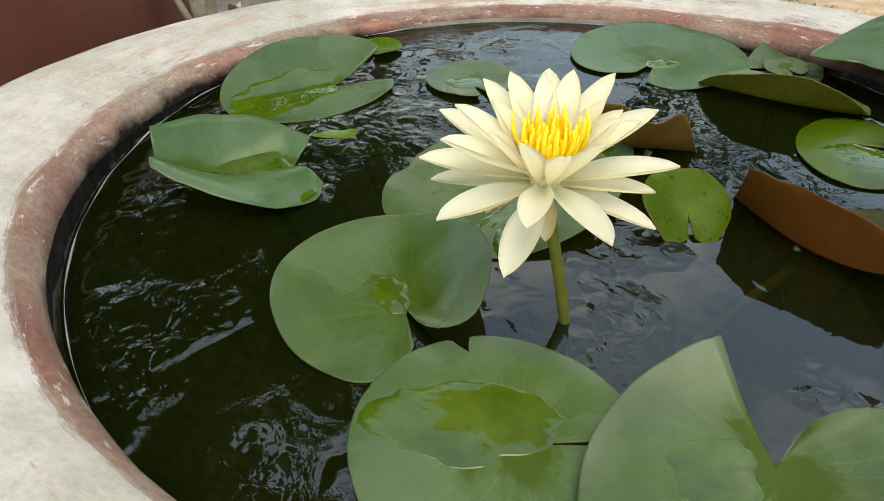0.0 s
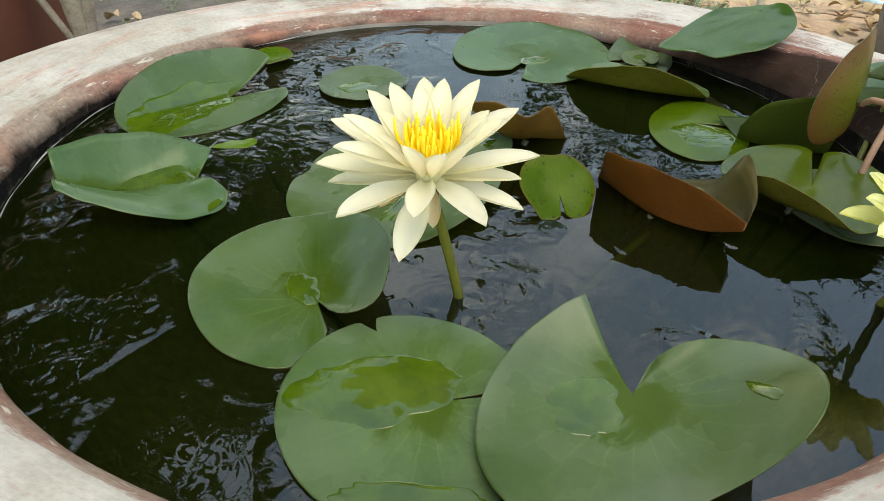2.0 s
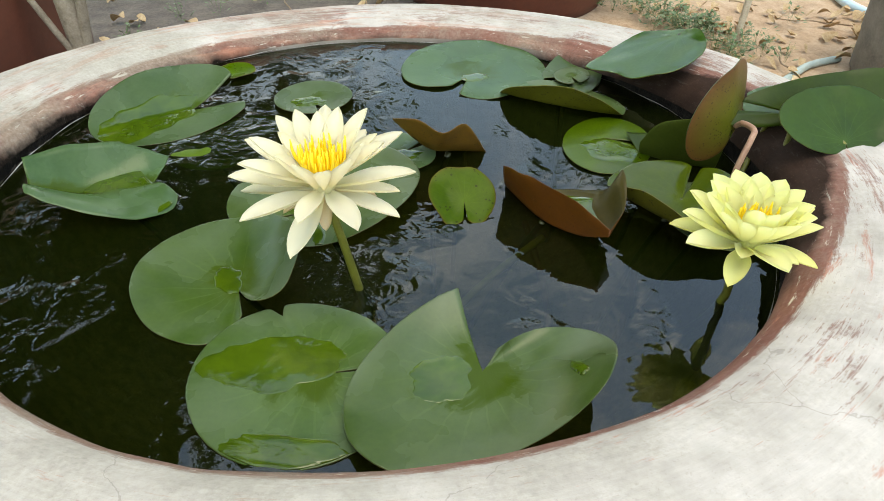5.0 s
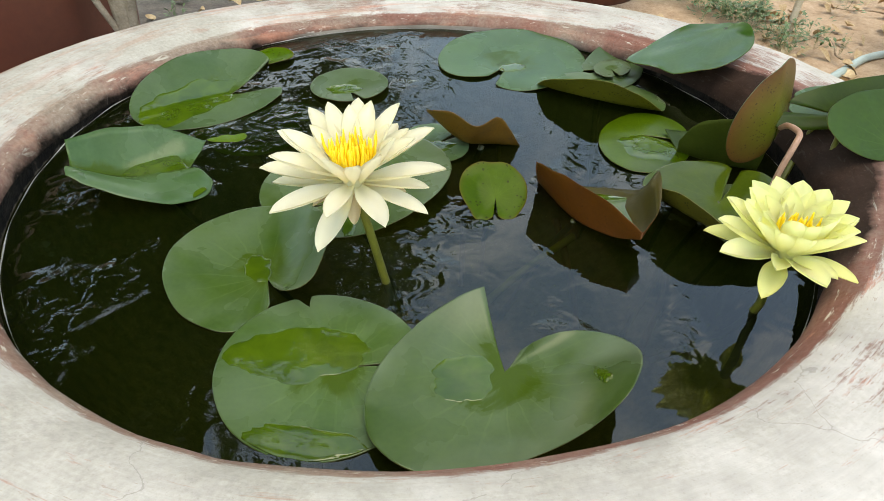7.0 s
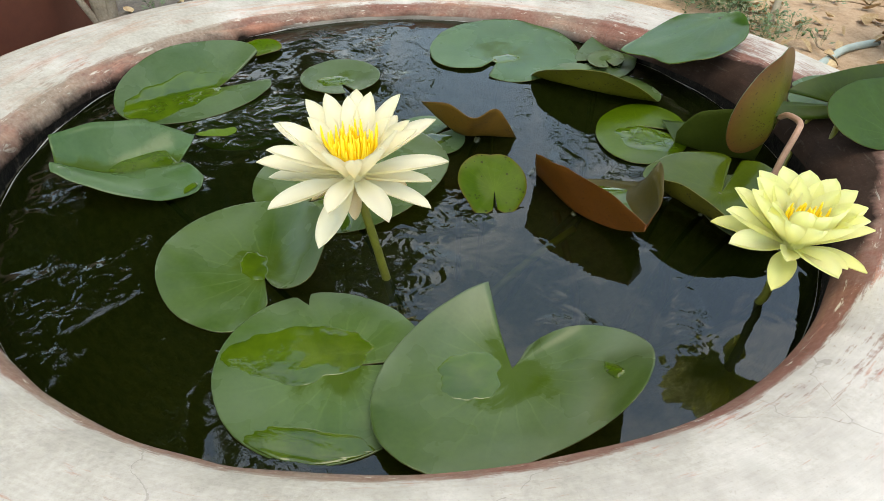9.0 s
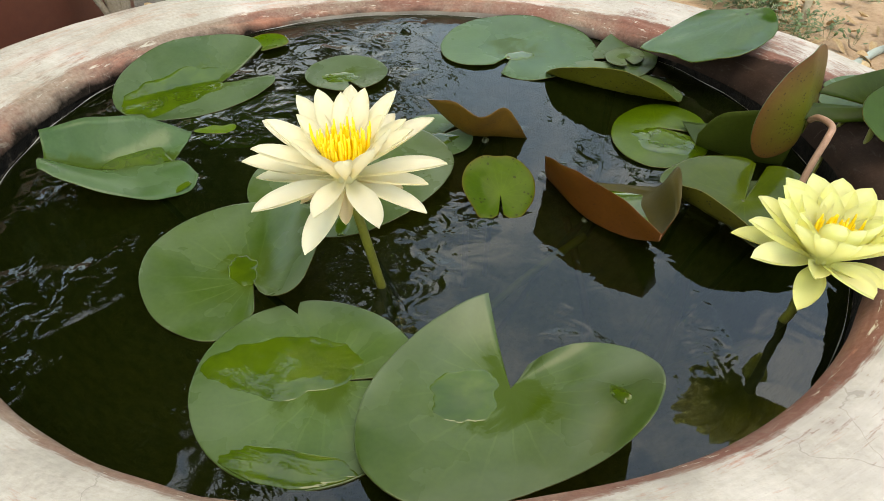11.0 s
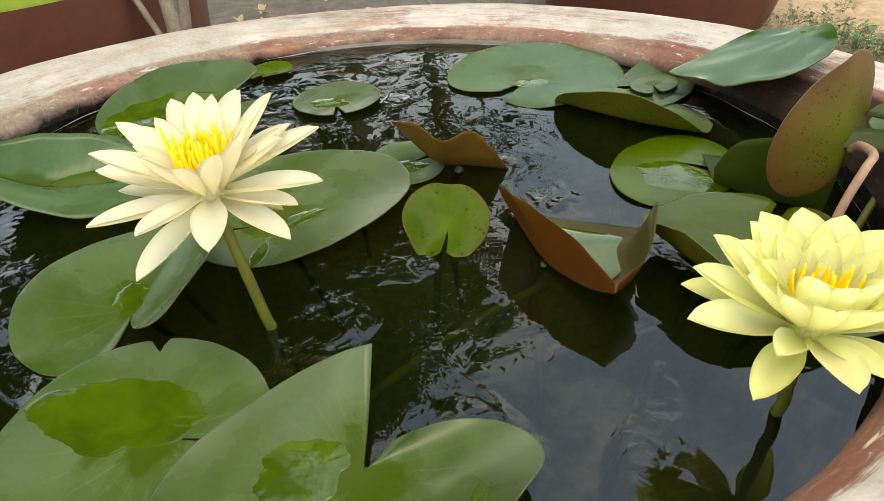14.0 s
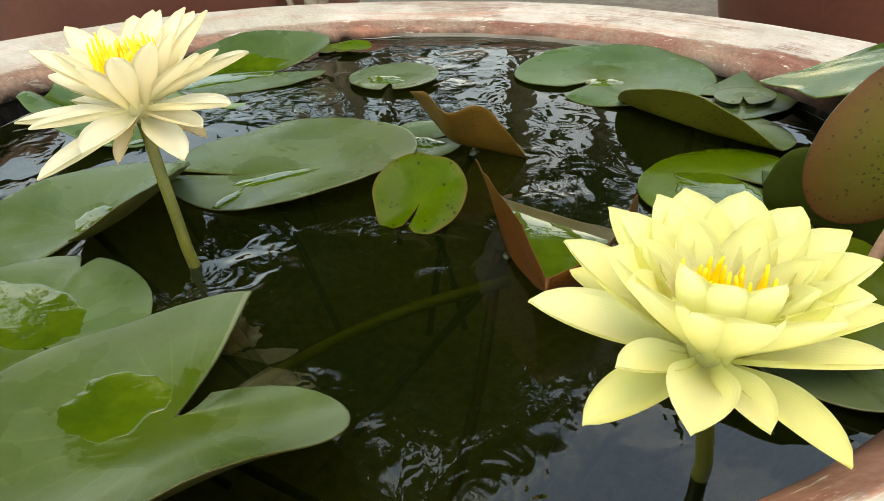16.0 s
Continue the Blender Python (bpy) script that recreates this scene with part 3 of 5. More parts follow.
# ---------------------------------------------------------------- the tub
def tub():
    root = empty("cement_tub")
    tilt = Vector((-0.0148, 0.0626, 1)).normalized()
    q = Vector((0, 0, 1)).rotation_difference(tilt)
    H = LIP - GZ
    root.matrix_world = Matrix.Translation((0, 0, LIP)) @ q.to_matrix().to_4x4() @ Matrix.Translation((0, 0, -H))

    def wob(a, j, r):
        d = Vector((math.cos(a) * 1.6, math.sin(a) * 1.6, 0.02 * j))
        s = Vector((math.cos(a) * 9, math.sin(a) * 9, 0.7 * j))
        return 0.005 * noise.noise(d) + 0.0016 * noise.noise(s), 0.003 * noise.noise(d + Vector((5, 5, 5))) + 0.0009 * noise.noise(s + Vector((3, 0, 0)))

    rim = [(0.4065, -0.014), (0.4085, -0.004), (0.4125, 0.003), (0.420, 0.0095), (0.432, 0.017), (0.448, 0.0225), (0.468, 0.0265), (0.490, 0.028), (0.512, 0.0265), (0.532, 0.021), (0.546, 0.012), (0.554, 0.0), (0.556, -0.018), (0.552, -0.040), (0.540, -0.055), (0.520, -0.062)]
    v, f = revolve([(r, z + H) for r, z in rim], 192, wob)
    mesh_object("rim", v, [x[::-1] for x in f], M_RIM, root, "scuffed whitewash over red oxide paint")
    wall = [(0.4085, -0.010), (0.4095, -0.018), (0.4105, -0.03), (0.411, -0.045), (0.408, -0.08), (0.39, -0.16), (0.35, -0.24), (0.28, -0.29), (0.14, -0.31), (0.001, -0.315)]

    def wob2(a, j, r):
        if j > 5:
            return 0, 0
        s = Vector((math.cos(a) * 14, math.sin(a) * 14, 0.9 * j))
        return wob(a, 15, r)[0] * (j < 5) + 0.003 * noise.noise(s) * (j > 0), 0
    v, f = revolve([(r, z + H) for r, z in wall], 192, wob2)
    mesh_object("inner_wall", v, f, M_WALL_IN, root, "algae-blackened cement")
    body = [(0.535, -0.058), (0.525, -0.12), (0.50, -0.30), (0.455, -0.48), (0.40, -H - 0.01), (0.40, -H - 0.06)]
    v, f = revolve([(r, z + H) for r, z in body], 96)
    mesh_object("outer_wall", v, [x[::-1] for x in f], M_REDPAINT, root, "red oxide painted cement")
    tagged(root, "large round cement tub with scuffed red and white rim", "tub")

    # pond bed and water
    v, f = revolve([(0.3985, 0.0), (0.30, 0.0), (0.18, 0.0), (0.08, 0.0), (0.0005, 0.0)], 96)
    w = mesh_object("pond_water", v, f, M_WATER)
    w.location = (0, 0, WZ)
    w.scale = (1.028, 1.028, 1)
    tagged(w, "dark still pond water reflecting sky and trees", "water", kind="structure")
    # thin pale scum line where the water meets the wall
    pts = []
    for i in range(241):
        a = 2 * math.pi * i / 240
        pts.append((0.4065 * math.cos(a), 0.4065 * math.sin(a), WZ + 0.0012 + 0.0008 * math.sin(7 * a) + 0.0006 * math.sin(31 * a)))
    line = tube_part("scum_line", pts, [max(0.00012, 0.0006 * noise.noise(Vector((i * 0.09, 2.2, 0))) + 0.00035 * math.sin(i * 0.7) + 0.0002 + (0.0001 if 75 < i < 150 else -0.0002)) for i in range(241)], M_SCUM, None, "", 5, 1)
    tagged(line, "thin pale scum line along the waterline", "scum line", kind="structure")


tub()


# ---------------------------------------------------------------- lily pads
def angle_to(a, b):
    return (a - b + 180) % 360 - 180


def lily_leaf(label, pet, centre, a, b, rot, notch, gap, z=0.0025, lifts=(), bends=(), tilt=None, top=M_PAD, under=M_UNDER,
              wave=0.002, seed=0, pools=(), tears=(), dish=0.0, lobe=0.12, reach=16, stalk=None, stalk_mat=M_STEM_SUB, name="water_lily_leaf", n=72, thick=0.0011, group="lily pads"):
    """A lily leaf. pet: where the stalk meets it; centre, a, b, rot: its outline's ellipse (m, degrees); notch, gap: the cleft's azimuth and half-width;
    lobe: how far the two lobes beside the cleft are rounded off (one number or one for each side), over reach degrees;
    lifts: (azimuth, width, height) of raised edges; bends: (azimuth, from, radius, degrees) folds it up beyond a line; tilt: (azimuth of the axis, degrees);
    pools: (x, y, rx, ry, turn) of standing water."""
    px, py = pet
    cx, cy = centre[0] - px, centre[1] - py
    rnd = random.Random(seed * 7 + 1)
    ph = rnd.random() * 10
    cr, sr = math.cos(radians(rot)), math.sin(radians(rot))

    def edge(az):
        dx, dy = math.cos(radians(az)), math.sin(radians(az))
        ex, ey = (dx * cr + dy * sr) / a, (-dx * sr + dy * cr) / b
        ox, oy = (-cx * cr - cy * sr) / a, (cx * sr - cy * cr) / b
        A, B, Cc = ex * ex + ey * ey, ex * ox + ey * oy, ox * ox + oy * oy - 1
        r = (-B + math.sqrt(max(B * B - A * Cc, 1e-9))) / A
        side = angle_to(az, notch)
        cut = lobe if isinstance(lobe, float) else lobe[0 if side > 0 else 1]
        r *= 1 - cut * (1 - min(max(abs(side) - gap, 0) / reach, 1)) ** 2
        r *= 1 + 0.012 * noise.noise(Vector((dx * 2.2 + ph, dy * 2.2, 0))) + 0.004 * noise.noise(Vector((dx * 11 + ph, dy * 11, 4)))
        for taz, depth, wid in tears:
            r *= 1 - depth * math.exp(-(angle_to(az, taz) / wid) ** 2)
        return r

    def surf(az, u, up=0.0, rough=1.0):
        r = edge(az) * u
        x, y = r * math.cos(radians(az)), r * math.sin(radians(az))
        h = dish * u * u + 1.9 * wave * u * u * (0.42 + noise.noise(Vector((x * 13 + ph, y * 13, seed * 2.1)))) - 0.0012 * u ** 8 + rough * wave * u * u * noise.noise(Vector((x * 26 + ph, y * 26, seed * 1.3))) + 0.2 * rough * wave * noise.noise(Vector((x * 80 + ph, y * 80, seed)))
        for laz, wid, hgt in lifts:
            h += hgt * math.exp(-(angle_to(az, laz) / wid) ** 2) * u ** 2.2
        p = Vector((x, y, 0))
        nrm = Vector((0, 0, 1))
        for baz, d0, rr, deg in bends:
            nx, ny = math.cos(radians(baz)), math.sin(radians(baz))
            s = p.x * nx + p.y * ny - d0
            if s > 0:
                sg = 1 if deg > 0 else -1
                ang = min(s / rr, radians(abs(deg)))
                rest = s - rr * ang
                out, rise = rr * math.sin(ang) + rest * math.cos(ang), sg * (rr * (1 - math.cos(ang)) + rest * math.sin(ang))
                ang *= sg
                p.x += (out - s) * nx
                p.y += (out - s) * ny
                p.z += rise
                nrm = Vector((-nx * math.sin(ang), -ny * math.sin(ang), math.cos(ang)))
        p += nrm * (h + up)
        if tilt:
            p = Matrix.Rotation(radians(tilt[1]), 3, Vector((math.cos(radians(tilt[0])), math.sin(radians(tilt[0])), 0))) @ p
        return p

    rows = [0.0, 0.06, 0.14, 0.24, 0.36, 0.48, 0.60, 0.71, 0.81, 0.89, 0.95, 0.985, 1.0]
    azs = [notch + gap + (360 - 2 * gap) * i / n for i in range(n + 1)]
    verts, uvs, faces, idx = [], [], [], []
    for layer in (0, 1):
        for i, az in enumerate(azs):
            for u in rows:
                t = thick * (1 - 0.6 * u) * (1 if layer else 0)
                verts.append(surf(az, max(u, 0.004), -t - (0.0 if layer == 0 else 0.0004)))
                uvs.append((i / n, u))
    k, m = len(rows), len(azs)
    for i in range(n):
        for j in range(k - 1):
            p, q = i * k + j, (i + 1) * k + j
            faces.append((p, p + 1, q + 1, q))
            idx.append(0)
            o = m * k
            faces.append((o + p, o + q, o + q + 1, o + p + 1))
            idx.append(1)
        p, q, o = i * k + k - 1, (i + 1) * k + k - 1, m * k
        faces.append((p, o + p, o + q, q))
        idx.append(1)
    o = m * k
    for i in (0, n):
        for j in range(k - 1):
            p = i * k + j
            faces.append((p, o + p, o + p + 1, p + 1) if i == 0 else (p, p + 1, o + p + 1, o + p))
            idx.append(1)
    root = empty(name, (px, py, WZ + z))
    mesh_object("leaf_blade", verts, faces, [top, under], root, uvs=uvs, indices=idx)
    for j, (wx, wy, rx, ry, turn) in enumerate(pools):
        ct, st = math.cos(radians(turn)), math.sin(radians(turn))
        pv, pf, N = [], [], 88
        rings = (0.0, 0.15, 0.3, 0.45, 0.6, 0.74, 0.85, 0.92, 0.965, 0.99, 1.0)
        for ring in rings:
            for i in range(N):
                t = 2 * math.pi * i / N
                wobble = 1 + 0.30 * noise.noise(Vector((math.cos(t) * 1.5 + ph + j, math.sin(t) * 1.5, seed))) + 0.12 * noise.noise(Vector((math.cos(t) * 3.6 + ph, math.sin(t) * 3.6, seed + j))) + 0.03 * noise.noise(Vector((math.cos(t) * 11, math.sin(t) * 11 + ph, seed + j)))
                ex, ey = rx * ring * wobble * math.cos(t), ry * ring * wobble * math.sin(t)
                x, y = wx - px + ex * ct - ey * st, wy - py + ex * st + ey * ct
                az, r = math.degrees(math.atan2(y, x)), math.hypot(x, y)
                if abs(angle_to(az, notch)) < gap:
                    az = notch + math.copysign(gap, angle_to(az, notch) or 1)
                u = min(r / edge(az), 0.985)
                pv.append(surf(az, u, 0.0010 * (1 - ring ** 4) - 0.0002 * (ring > 0.98), 0.25))
        for q in range(len(rings) - 1):
            for i in range(N):
                p1, p2 = q * N + i, q * N + (i + 1) % N
                pf.append((p1, p1 + N, p2 + N, p2))
        mesh_object("standing_water", pv, pf, M_WET, root, "thin film of clear water")
    if stalk:
        tube_part("leaf_stalk", [(px, py, WZ + z - 0.001)] + list(stalk), [0.0030] * (len(stalk) + 1), stalk_mat, root)
    tagged(root, label, "lily pad", group)
    return root


def down(x, y, dx, dy):
    """A stalk's way from under a leaf into the deep."""
    return [(x + dx * 0.3, y + dy * 0.3, WZ - 0.05), (x + dx, y + dy, WZ - 0.16)]


def along(points, t):
    """A point on the smooth line through the points, at t from 0 to 1."""
    pts = [Vector(p) for p in points]
    x = min(t * (len(pts) - 1), len(pts) - 1.0001)
    i = int(x)
    q = x - i
    p0, p1, p2, p3 = pts[max(i - 1, 0)], pts[i], pts[i + 1], pts[min(i + 2, len(pts) - 1)]
    return 0.5 * (2 * p1 + (p2 - p0) * q + (2 * p0 - 5 * p1 + 4 * p2 - p3) * q * q + (3 * p1 - p0 - 3 * p2 + p3) * q ** 3)


def flap_leaf(label, keel, first, second, inside, outside, seed, stalk, rise=(1.8, 1.8), sheet=(), crest=0.0):
    """A leaf folded along its keel: a curved flap rises from there to the first rim, another to the second."""
    ns, nv, verts, uvs, faces, idx = 30, 24, [], [], [], []
    base = Vector(keel[1])
    for layer in (0, 1):
        for i in range(ns + 1):
            t = i / ns
            k, r1, r2 = along(keel, t), along(first, t), along(second, t)
            for j in range(nv + 1):
                v = 2 * j / nv - 1
                rim, w = (r1 if v < 0 else r2), abs(v)
                # a rounded keel: the flap leaves flat and steepens towards its rim
                p = k + (rim - k) * w
                p.z = k.z + (rim.z - k.z) * (0.35 * w + 0.65 * w ** rise[0 if v < 0 else 1] if rise[0 if v < 0 else 1] < 2 else w ** rise[0 if v < 0 else 1])
                if v < 0:
                    p.z += crest * math.sin(math.pi * w)
                side = (r2 - r1).cross(along(keel, min(t + 0.05, 1)) - along(keel, max(t - 0.05, 0))).normalized()
                if side.z > 0:
                    side = -side
                p += side * (0.0022 * noise.noise(p * 45 + Vector((seed, 0, 0))) * w + (0.0011 * (1 - 0.6 * w) if layer else 0.0))
                verts.append(p - base)
                uvs.append((0.25 * t + (0.5 if v > 0 else 0.0), w))
    m, o = nv + 1, (ns + 1) * (nv + 1)
    for i in range(ns):
        for j in range(nv):
            p = i * m + j
            faces += [(p, p + 1, p + m + 1, p + m), (o + p, o + p + m, o + p + m + 1, o + p + 1)]
            idx += [0, 1]
    ring = [j for j in range(m)] + [i * m + nv for i in range(1, ns + 1)] + [ns * m + j for j in range(nv - 1, -1, -1)] + [i * m for i in range(ns - 1, 0, -1)]
    for a, b in zip(ring, ring[1:] + ring[:1]):
        faces.append((a, a + o, b + o, b))
        idx.append(1)
    root = empty("water_lily_leaf", base)
    mesh_object("leaf_blade", verts, faces, [inside, outside], root, uvs=uvs, indices=idx)
    tube_part("leaf_stalk", [along(keel, 0.64) + Vector((0, 0, -0.003))] + list(stalk), [0.0035] * (len(stalk) + 1), M_STEM_SUB, root)
    for level, t0, t1 in sheet:
        pv, pf, steps, across = [], [], 40, 12
        for i in range(steps + 1):
            t = t0 + (t1 - t0) * i / steps
            k, here = along(keel, t), level - 0.006 * max(0.0, (i / steps - 0.7) / 0.3) ** 2
            ends = []
            for rim, power in ((along(first, t), rise[0]), (along(second, t), rise[1])):
                w = 0.0
                while w < 0.96 and k.z + (rim.z - k.z) * (0.35 * w + 0.65 * w ** power if power < 2 else w ** power) < here:
                    w += 0.02
                ends.append(k + (rim - k) * w * min(1.0, math.sqrt(4.0 * i / steps), math.sqrt(5.0 * (1 - i / steps))))
            for j in range(across + 1):
                q = ends[0].lerp(ends[1], j / across)
                q.z = here + 0.0006 * math.sin(math.pi * j / across)
                pv.append(q - base)
        for i in range(steps):
            for j in range(across):
                o2 = i * (across + 1) + j
                pf.append((o2, o2 + 1, o2 + across + 2, o2 + across + 1))
        mesh_object("standing_water", pv, pf, M_WET, root, "thin film of clear water")
    tagged(root, label, "lily pad", "lily pads")


# pads on open water, nearest first
lily_leaf("large notched lily pad lifted clear of the water at one side", (0.092, -0.291), (0.091, -0.287), 0.115, 0.0740, 41.7, 77.8, 25.5, 0.008,
          lifts=[(-28, 40, 0.054), (91.4, 40, 0.0196), (-140, 50, 0.005)], top=M_PAD, seed=1, wave=0.0020, lobe=(0.119, 0.837), reach=60, tears=[(-40, -0.27, 30), (-5, -0.022, 22)],
          pools=[(0.062, -0.300, 0.026, 0.020, 30), (0.157, -0.310, 0.004, 0.012, 8)], stalk=down(0.092, -0.291, 0.02, 0.08))
lily_leaf("round lily pad holding a broad film of water", (-0.034, -0.290), (-0.0462, -0.293), 0.082, 0.077, -22, 8, 2, 0.0014,
          lifts=[(150, 60, 0.0024), (95, 40, 0.001)], top=M_PAD, seed=2, wave=0.0014, lobe=0.03, pools=[(-0.066, -0.281, 0.054, 0.027, 10), (-0.044, -0.357, 0.050, 0.013, -4)],
          tears=[(121, 0.17, 2.6)], n=180, stalk=down(-0.036, -0.292, 0.05, 0.06))
lily_leaf("two-lobed green lily pad with a wet spot", (-0.1157, -0.1934), (-0.1315, -0.1804), 0.0831, 0.076, 116, -65.3, 4.7, 0.0014,
          lifts=[(170, 50, 0.0067), (40, 60, 0.020), (-15, 35, 0.0105)], bends=[(8, -0.002, 0.03, 12)], top=M_PAD, seed=3, wave=0.0016, lobe=(0.84, 0.40), reach=40, pools=[(-0.126, -0.184, 0.012, 0.019, 30)], stalk=down(-0.116, -0.193, 0.06, 0.05))
lily_leaf("broad lily pad under the cream flower", (-0.072, -0.075), (-0.060, -0.036), 0.1055, 0.093, 44, 206, 3.5, 0.0012,
          lifts=[(10, 50, 0.0135), (-50, 40, 0.002)], top=M_PAD, seed=4, wave=0.0014, lobe=0.03, pools=[(-0.052, -0.072, 0.034, 0.009, 52), (-0.056, -0.118, 0.007, 0.018, 8)], stalk=down(-0.068, -0.067, 0.06, 0.0))
lily_leaf("lily pad with raised back edge and pooled water", (-0.260, 0.147), (-0.280, 0.146), 0.105, 0.077, 47, 42.4, 21, 0.0016,
          bends=[(130.6, -0.002, 0.05, 21)], lifts=[(60, 30, 0.0144)], top=M_PAD_BLUE, seed=5, wave=0.0018, lobe=(0.16, 0.117), reach=30, pools=[(-0.303, 0.116, 0.066, 0.036, 52)], stalk=down(-0.262, 0.15, 0.08, -0.05))
# the part of that pad's fellow that has gone under
lily_leaf("yellowing lily pad sunk just below the surface", (-0.205, 0.085), (-0.205, 0.085), 0.075, 0.045, 30, 0, 8, -0.0006, top=M_PAD_YELLOW, seed=31, wave=0.0012)
flap_leaf("folded lily pad with one half tipped up", [(-0.343, -0.080, 0.450), (-0.314, -0.052, 0.424), (-0.284, -0.034, 0.4205), (-0.248, -0.026, 0.4205)],
          [(-0.3265, -0.1117, 0.462), (-0.280, -0.117, 0.447), (-0.235, -0.105, 0.429), (-0.212, -0.076, 0.4215), (-0.213, -0.050, 0.4215)],
          [(-0.3577, -0.0526, 0.465), (-0.330, -0.022, 0.463), (-0.288, 0.010, 0.449), (-0.247, 0.0245, 0.425)], M_PAD_BLUE, M_UNDER_DARK, 6, down(-0.285, -0.043, 0.1, 0.0), (1.1, 2.4), [(0.4238, 0.36, 0.92)], 0.007)
lily_leaf("small round lily pad with upturned rim", (-0.106, 0.176), (-0.108, 0.186), 0.052, 0.050, 0, -62, 9, 0.002,
          dish=0.003, top=M_PAD_BLUE, seed=7, lobe=0.06, pools=[(-0.114, 0.176, 0.024, 0.014, 10)], stalk=down(-0.106, 0.178, 0.05, -0.08))
lily_leaf("two-lobed lily pad leaning on the tub wall", (0.106, 0.271), (0.113, 0.290), 0.108, 0.0966, 15, -116, 9.8, 0.003,
          lifts=[(95, 70, 0.0105)], top=M_PAD_MID, seed=8, wave=0.0018, lobe=(0.20, 0.45), reach=45, pools=[(0.113, 0.264, 0.022, 0.014, 20)], stalk=down(0.1, 0.262, 0.0, -0.12))
lily_leaf("small pale lily pad beside the wall", (0.252, 0.270), (0.255, 0.272), 0.070, 0.042, 70, 200, 8, 0.003, lifts=[(70, 60, 0.010)], top=M_PAD_BLUE, seed=9, stalk=down(0.252, 0.285, -0.02, -0.1))
lily_leaf("tiny lily pad lying on another pad", (0.252, 0.262), (0.253, 0.265), 0.034, 0.024, 60, -80, 8, 0.008, top=M_PAD, seed=10)
lily_leaf("tiny lily pad at the wall", (-0.236, 0.258), (-0.238, 0.262), 0.036, 0.026, 30, -90, 8, 0.004, lifts=[(90, 60, 0.003)], top=M_PAD_FRESH, seed=11)
lily_leaf("small fresh green speckled lily pad standing on edge", (0.0860, -0.0690), (0.0838, -0.0610), 0.0325, 0.0350, 74, -88, 6, 0.0105,
          tilt=(-2.2, 34), lifts=[(185, 50, 0.003)], top=M_PAD_FRESH, under=M_UNDER_BROWN, seed=12, wave=0.004, lobe=0.14, reach=20, tears=[(-122, -0.22, 20), (-54, -0.14, 20), (98, 0.10, 14)], stalk=down(0.08, -0.046, 0.0, 0.05))
lily_leaf("yellow-green glossy lily pad", (0.262, 0.088), (0.265, 0.074), 0.0726, 0.0527, 68, -20, 6, 0.003, lifts=[(180, 60, 0.0006)], top=M_PAD_OLIVE, seed=13, wave=0.0014,
          pools=[(0.266, 0.055, 0.034, 0.026, -20)], stalk=down(0.262, 0.088, -0.05, 0.0))
flap_leaf("dark green lily leaf half standing on the water", [(0.298, 0.052, 0.424), (0.322, 0.042, 0.421), (0.350, 0.030, 0.421), (0.378, 0.020, 0.423)],
          [(0.290, 0.090, 0.431), (0.315, 0.088, 0.430), (0.345, 0.084, 0.430), (0.378, 0.060, 0.432)],
          [(0.294, 0.046, 0.440), (0.306, 0.028, 0.474), (0.345, 0.010, 0.490), (0.374, 0.004, 0.492)], M_PAD_DARK, M_UNDER_DARK, 14, down(0.32, 0.04, -0.03, 0.0))
lily_leaf("lily pad beside the wall under the yellow flower", (0.352, -0.070), (0.350, -0.076), 0.058, 0.064, 20, 160, 6, 0.003, lifts=[(-20, 60, 0.008)], top=M_PAD, seed=15, pools=[(0.37, -0.09, 0.02, 0.012, 20)], stalk=down(0.355, -0.06, -0.06, 0.0))
lily_leaf("drowned lily pad just below the surface", (-0.200, 0.060), (-0.200, 0.060), 0.055, 0.045, 20, 0, 8, -0.006, top=M_PAD_YELLOW, seed=16)
lily_leaf("pale wet lily pad beside a curled leaf", (0.018, 0.046), (0.018, 0.050), 0.046, 0.036, 120, 40, 8, 0.002, top=M_PAD_BLUE, seed=17, pools=[(0.02, 0.04, 0.018, 0.012, 0)])

# curled and upright leaves
flap_leaf("boat-folded lily leaf with rust-red back, holding water", [(0.214, -0.150, 0.450), (0.194, -0.118, 0.428), (0.163, -0.085, 0.4235), (0.134, -0.020, 0.4205)],
          [(0.214, -0.150, 0.457), (0.186, -0.122, 0.468), (0.152, -0.090, 0.472), (0.1245, -0.056, 0.467)],
          [(0.214, -0.150, 0.457), (0.234, -0.118, 0.463), (0.2375, -0.080, 0.478), (0.232, -0.056, 0.440), (0.205, -0.030, 0.424)], M_BRONZE, M_UNDER_RED, 20, down(0.166, -0.07, -0.10, -0.08), (1.8, 5.0), [(0.4305, 0.24, 0.88)])
flap_leaf("curled lily leaf showing its rusty back", [(0.010, 0.050, 0.460), (0.035, 0.046, 0.438), (0.0555, 0.039, 0.430), (0.085, 0.050, 0.424), (0.114, 0.058, 0.418)],
          [(0.012, 0.055, 0.458), (0.040, 0.075, 0.432), (0.065, 0.085, 0.424), (0.095, 0.075, 0.422), (0.114, 0.060, 0.419)],
          [(0.007, 0.046, 0.4656), (0.036, 0.026, 0.475), (0.064, 0.012, 0.467), (0.089, 0.026, 0.470), (0.117, 0.054, 0.4185)], M_BRONZE, M_UNDER_BROWN, 21, down(0.0555, 0.039, 0.0, -0.06))
lily_leaf("curled lily leaf with spotted olive back", (0.222, 0.184), (0.226, 0.186), 0.086, 0.060, -26, 60, 8, 0.002,
          bends=[(-114, 0.0, 0.018, 54)], top=M_PAD, under=M_UNDER_OLIVE, seed=22, wave=0.003, stalk=down(0.222, 0.186, 0.0, -0.08))
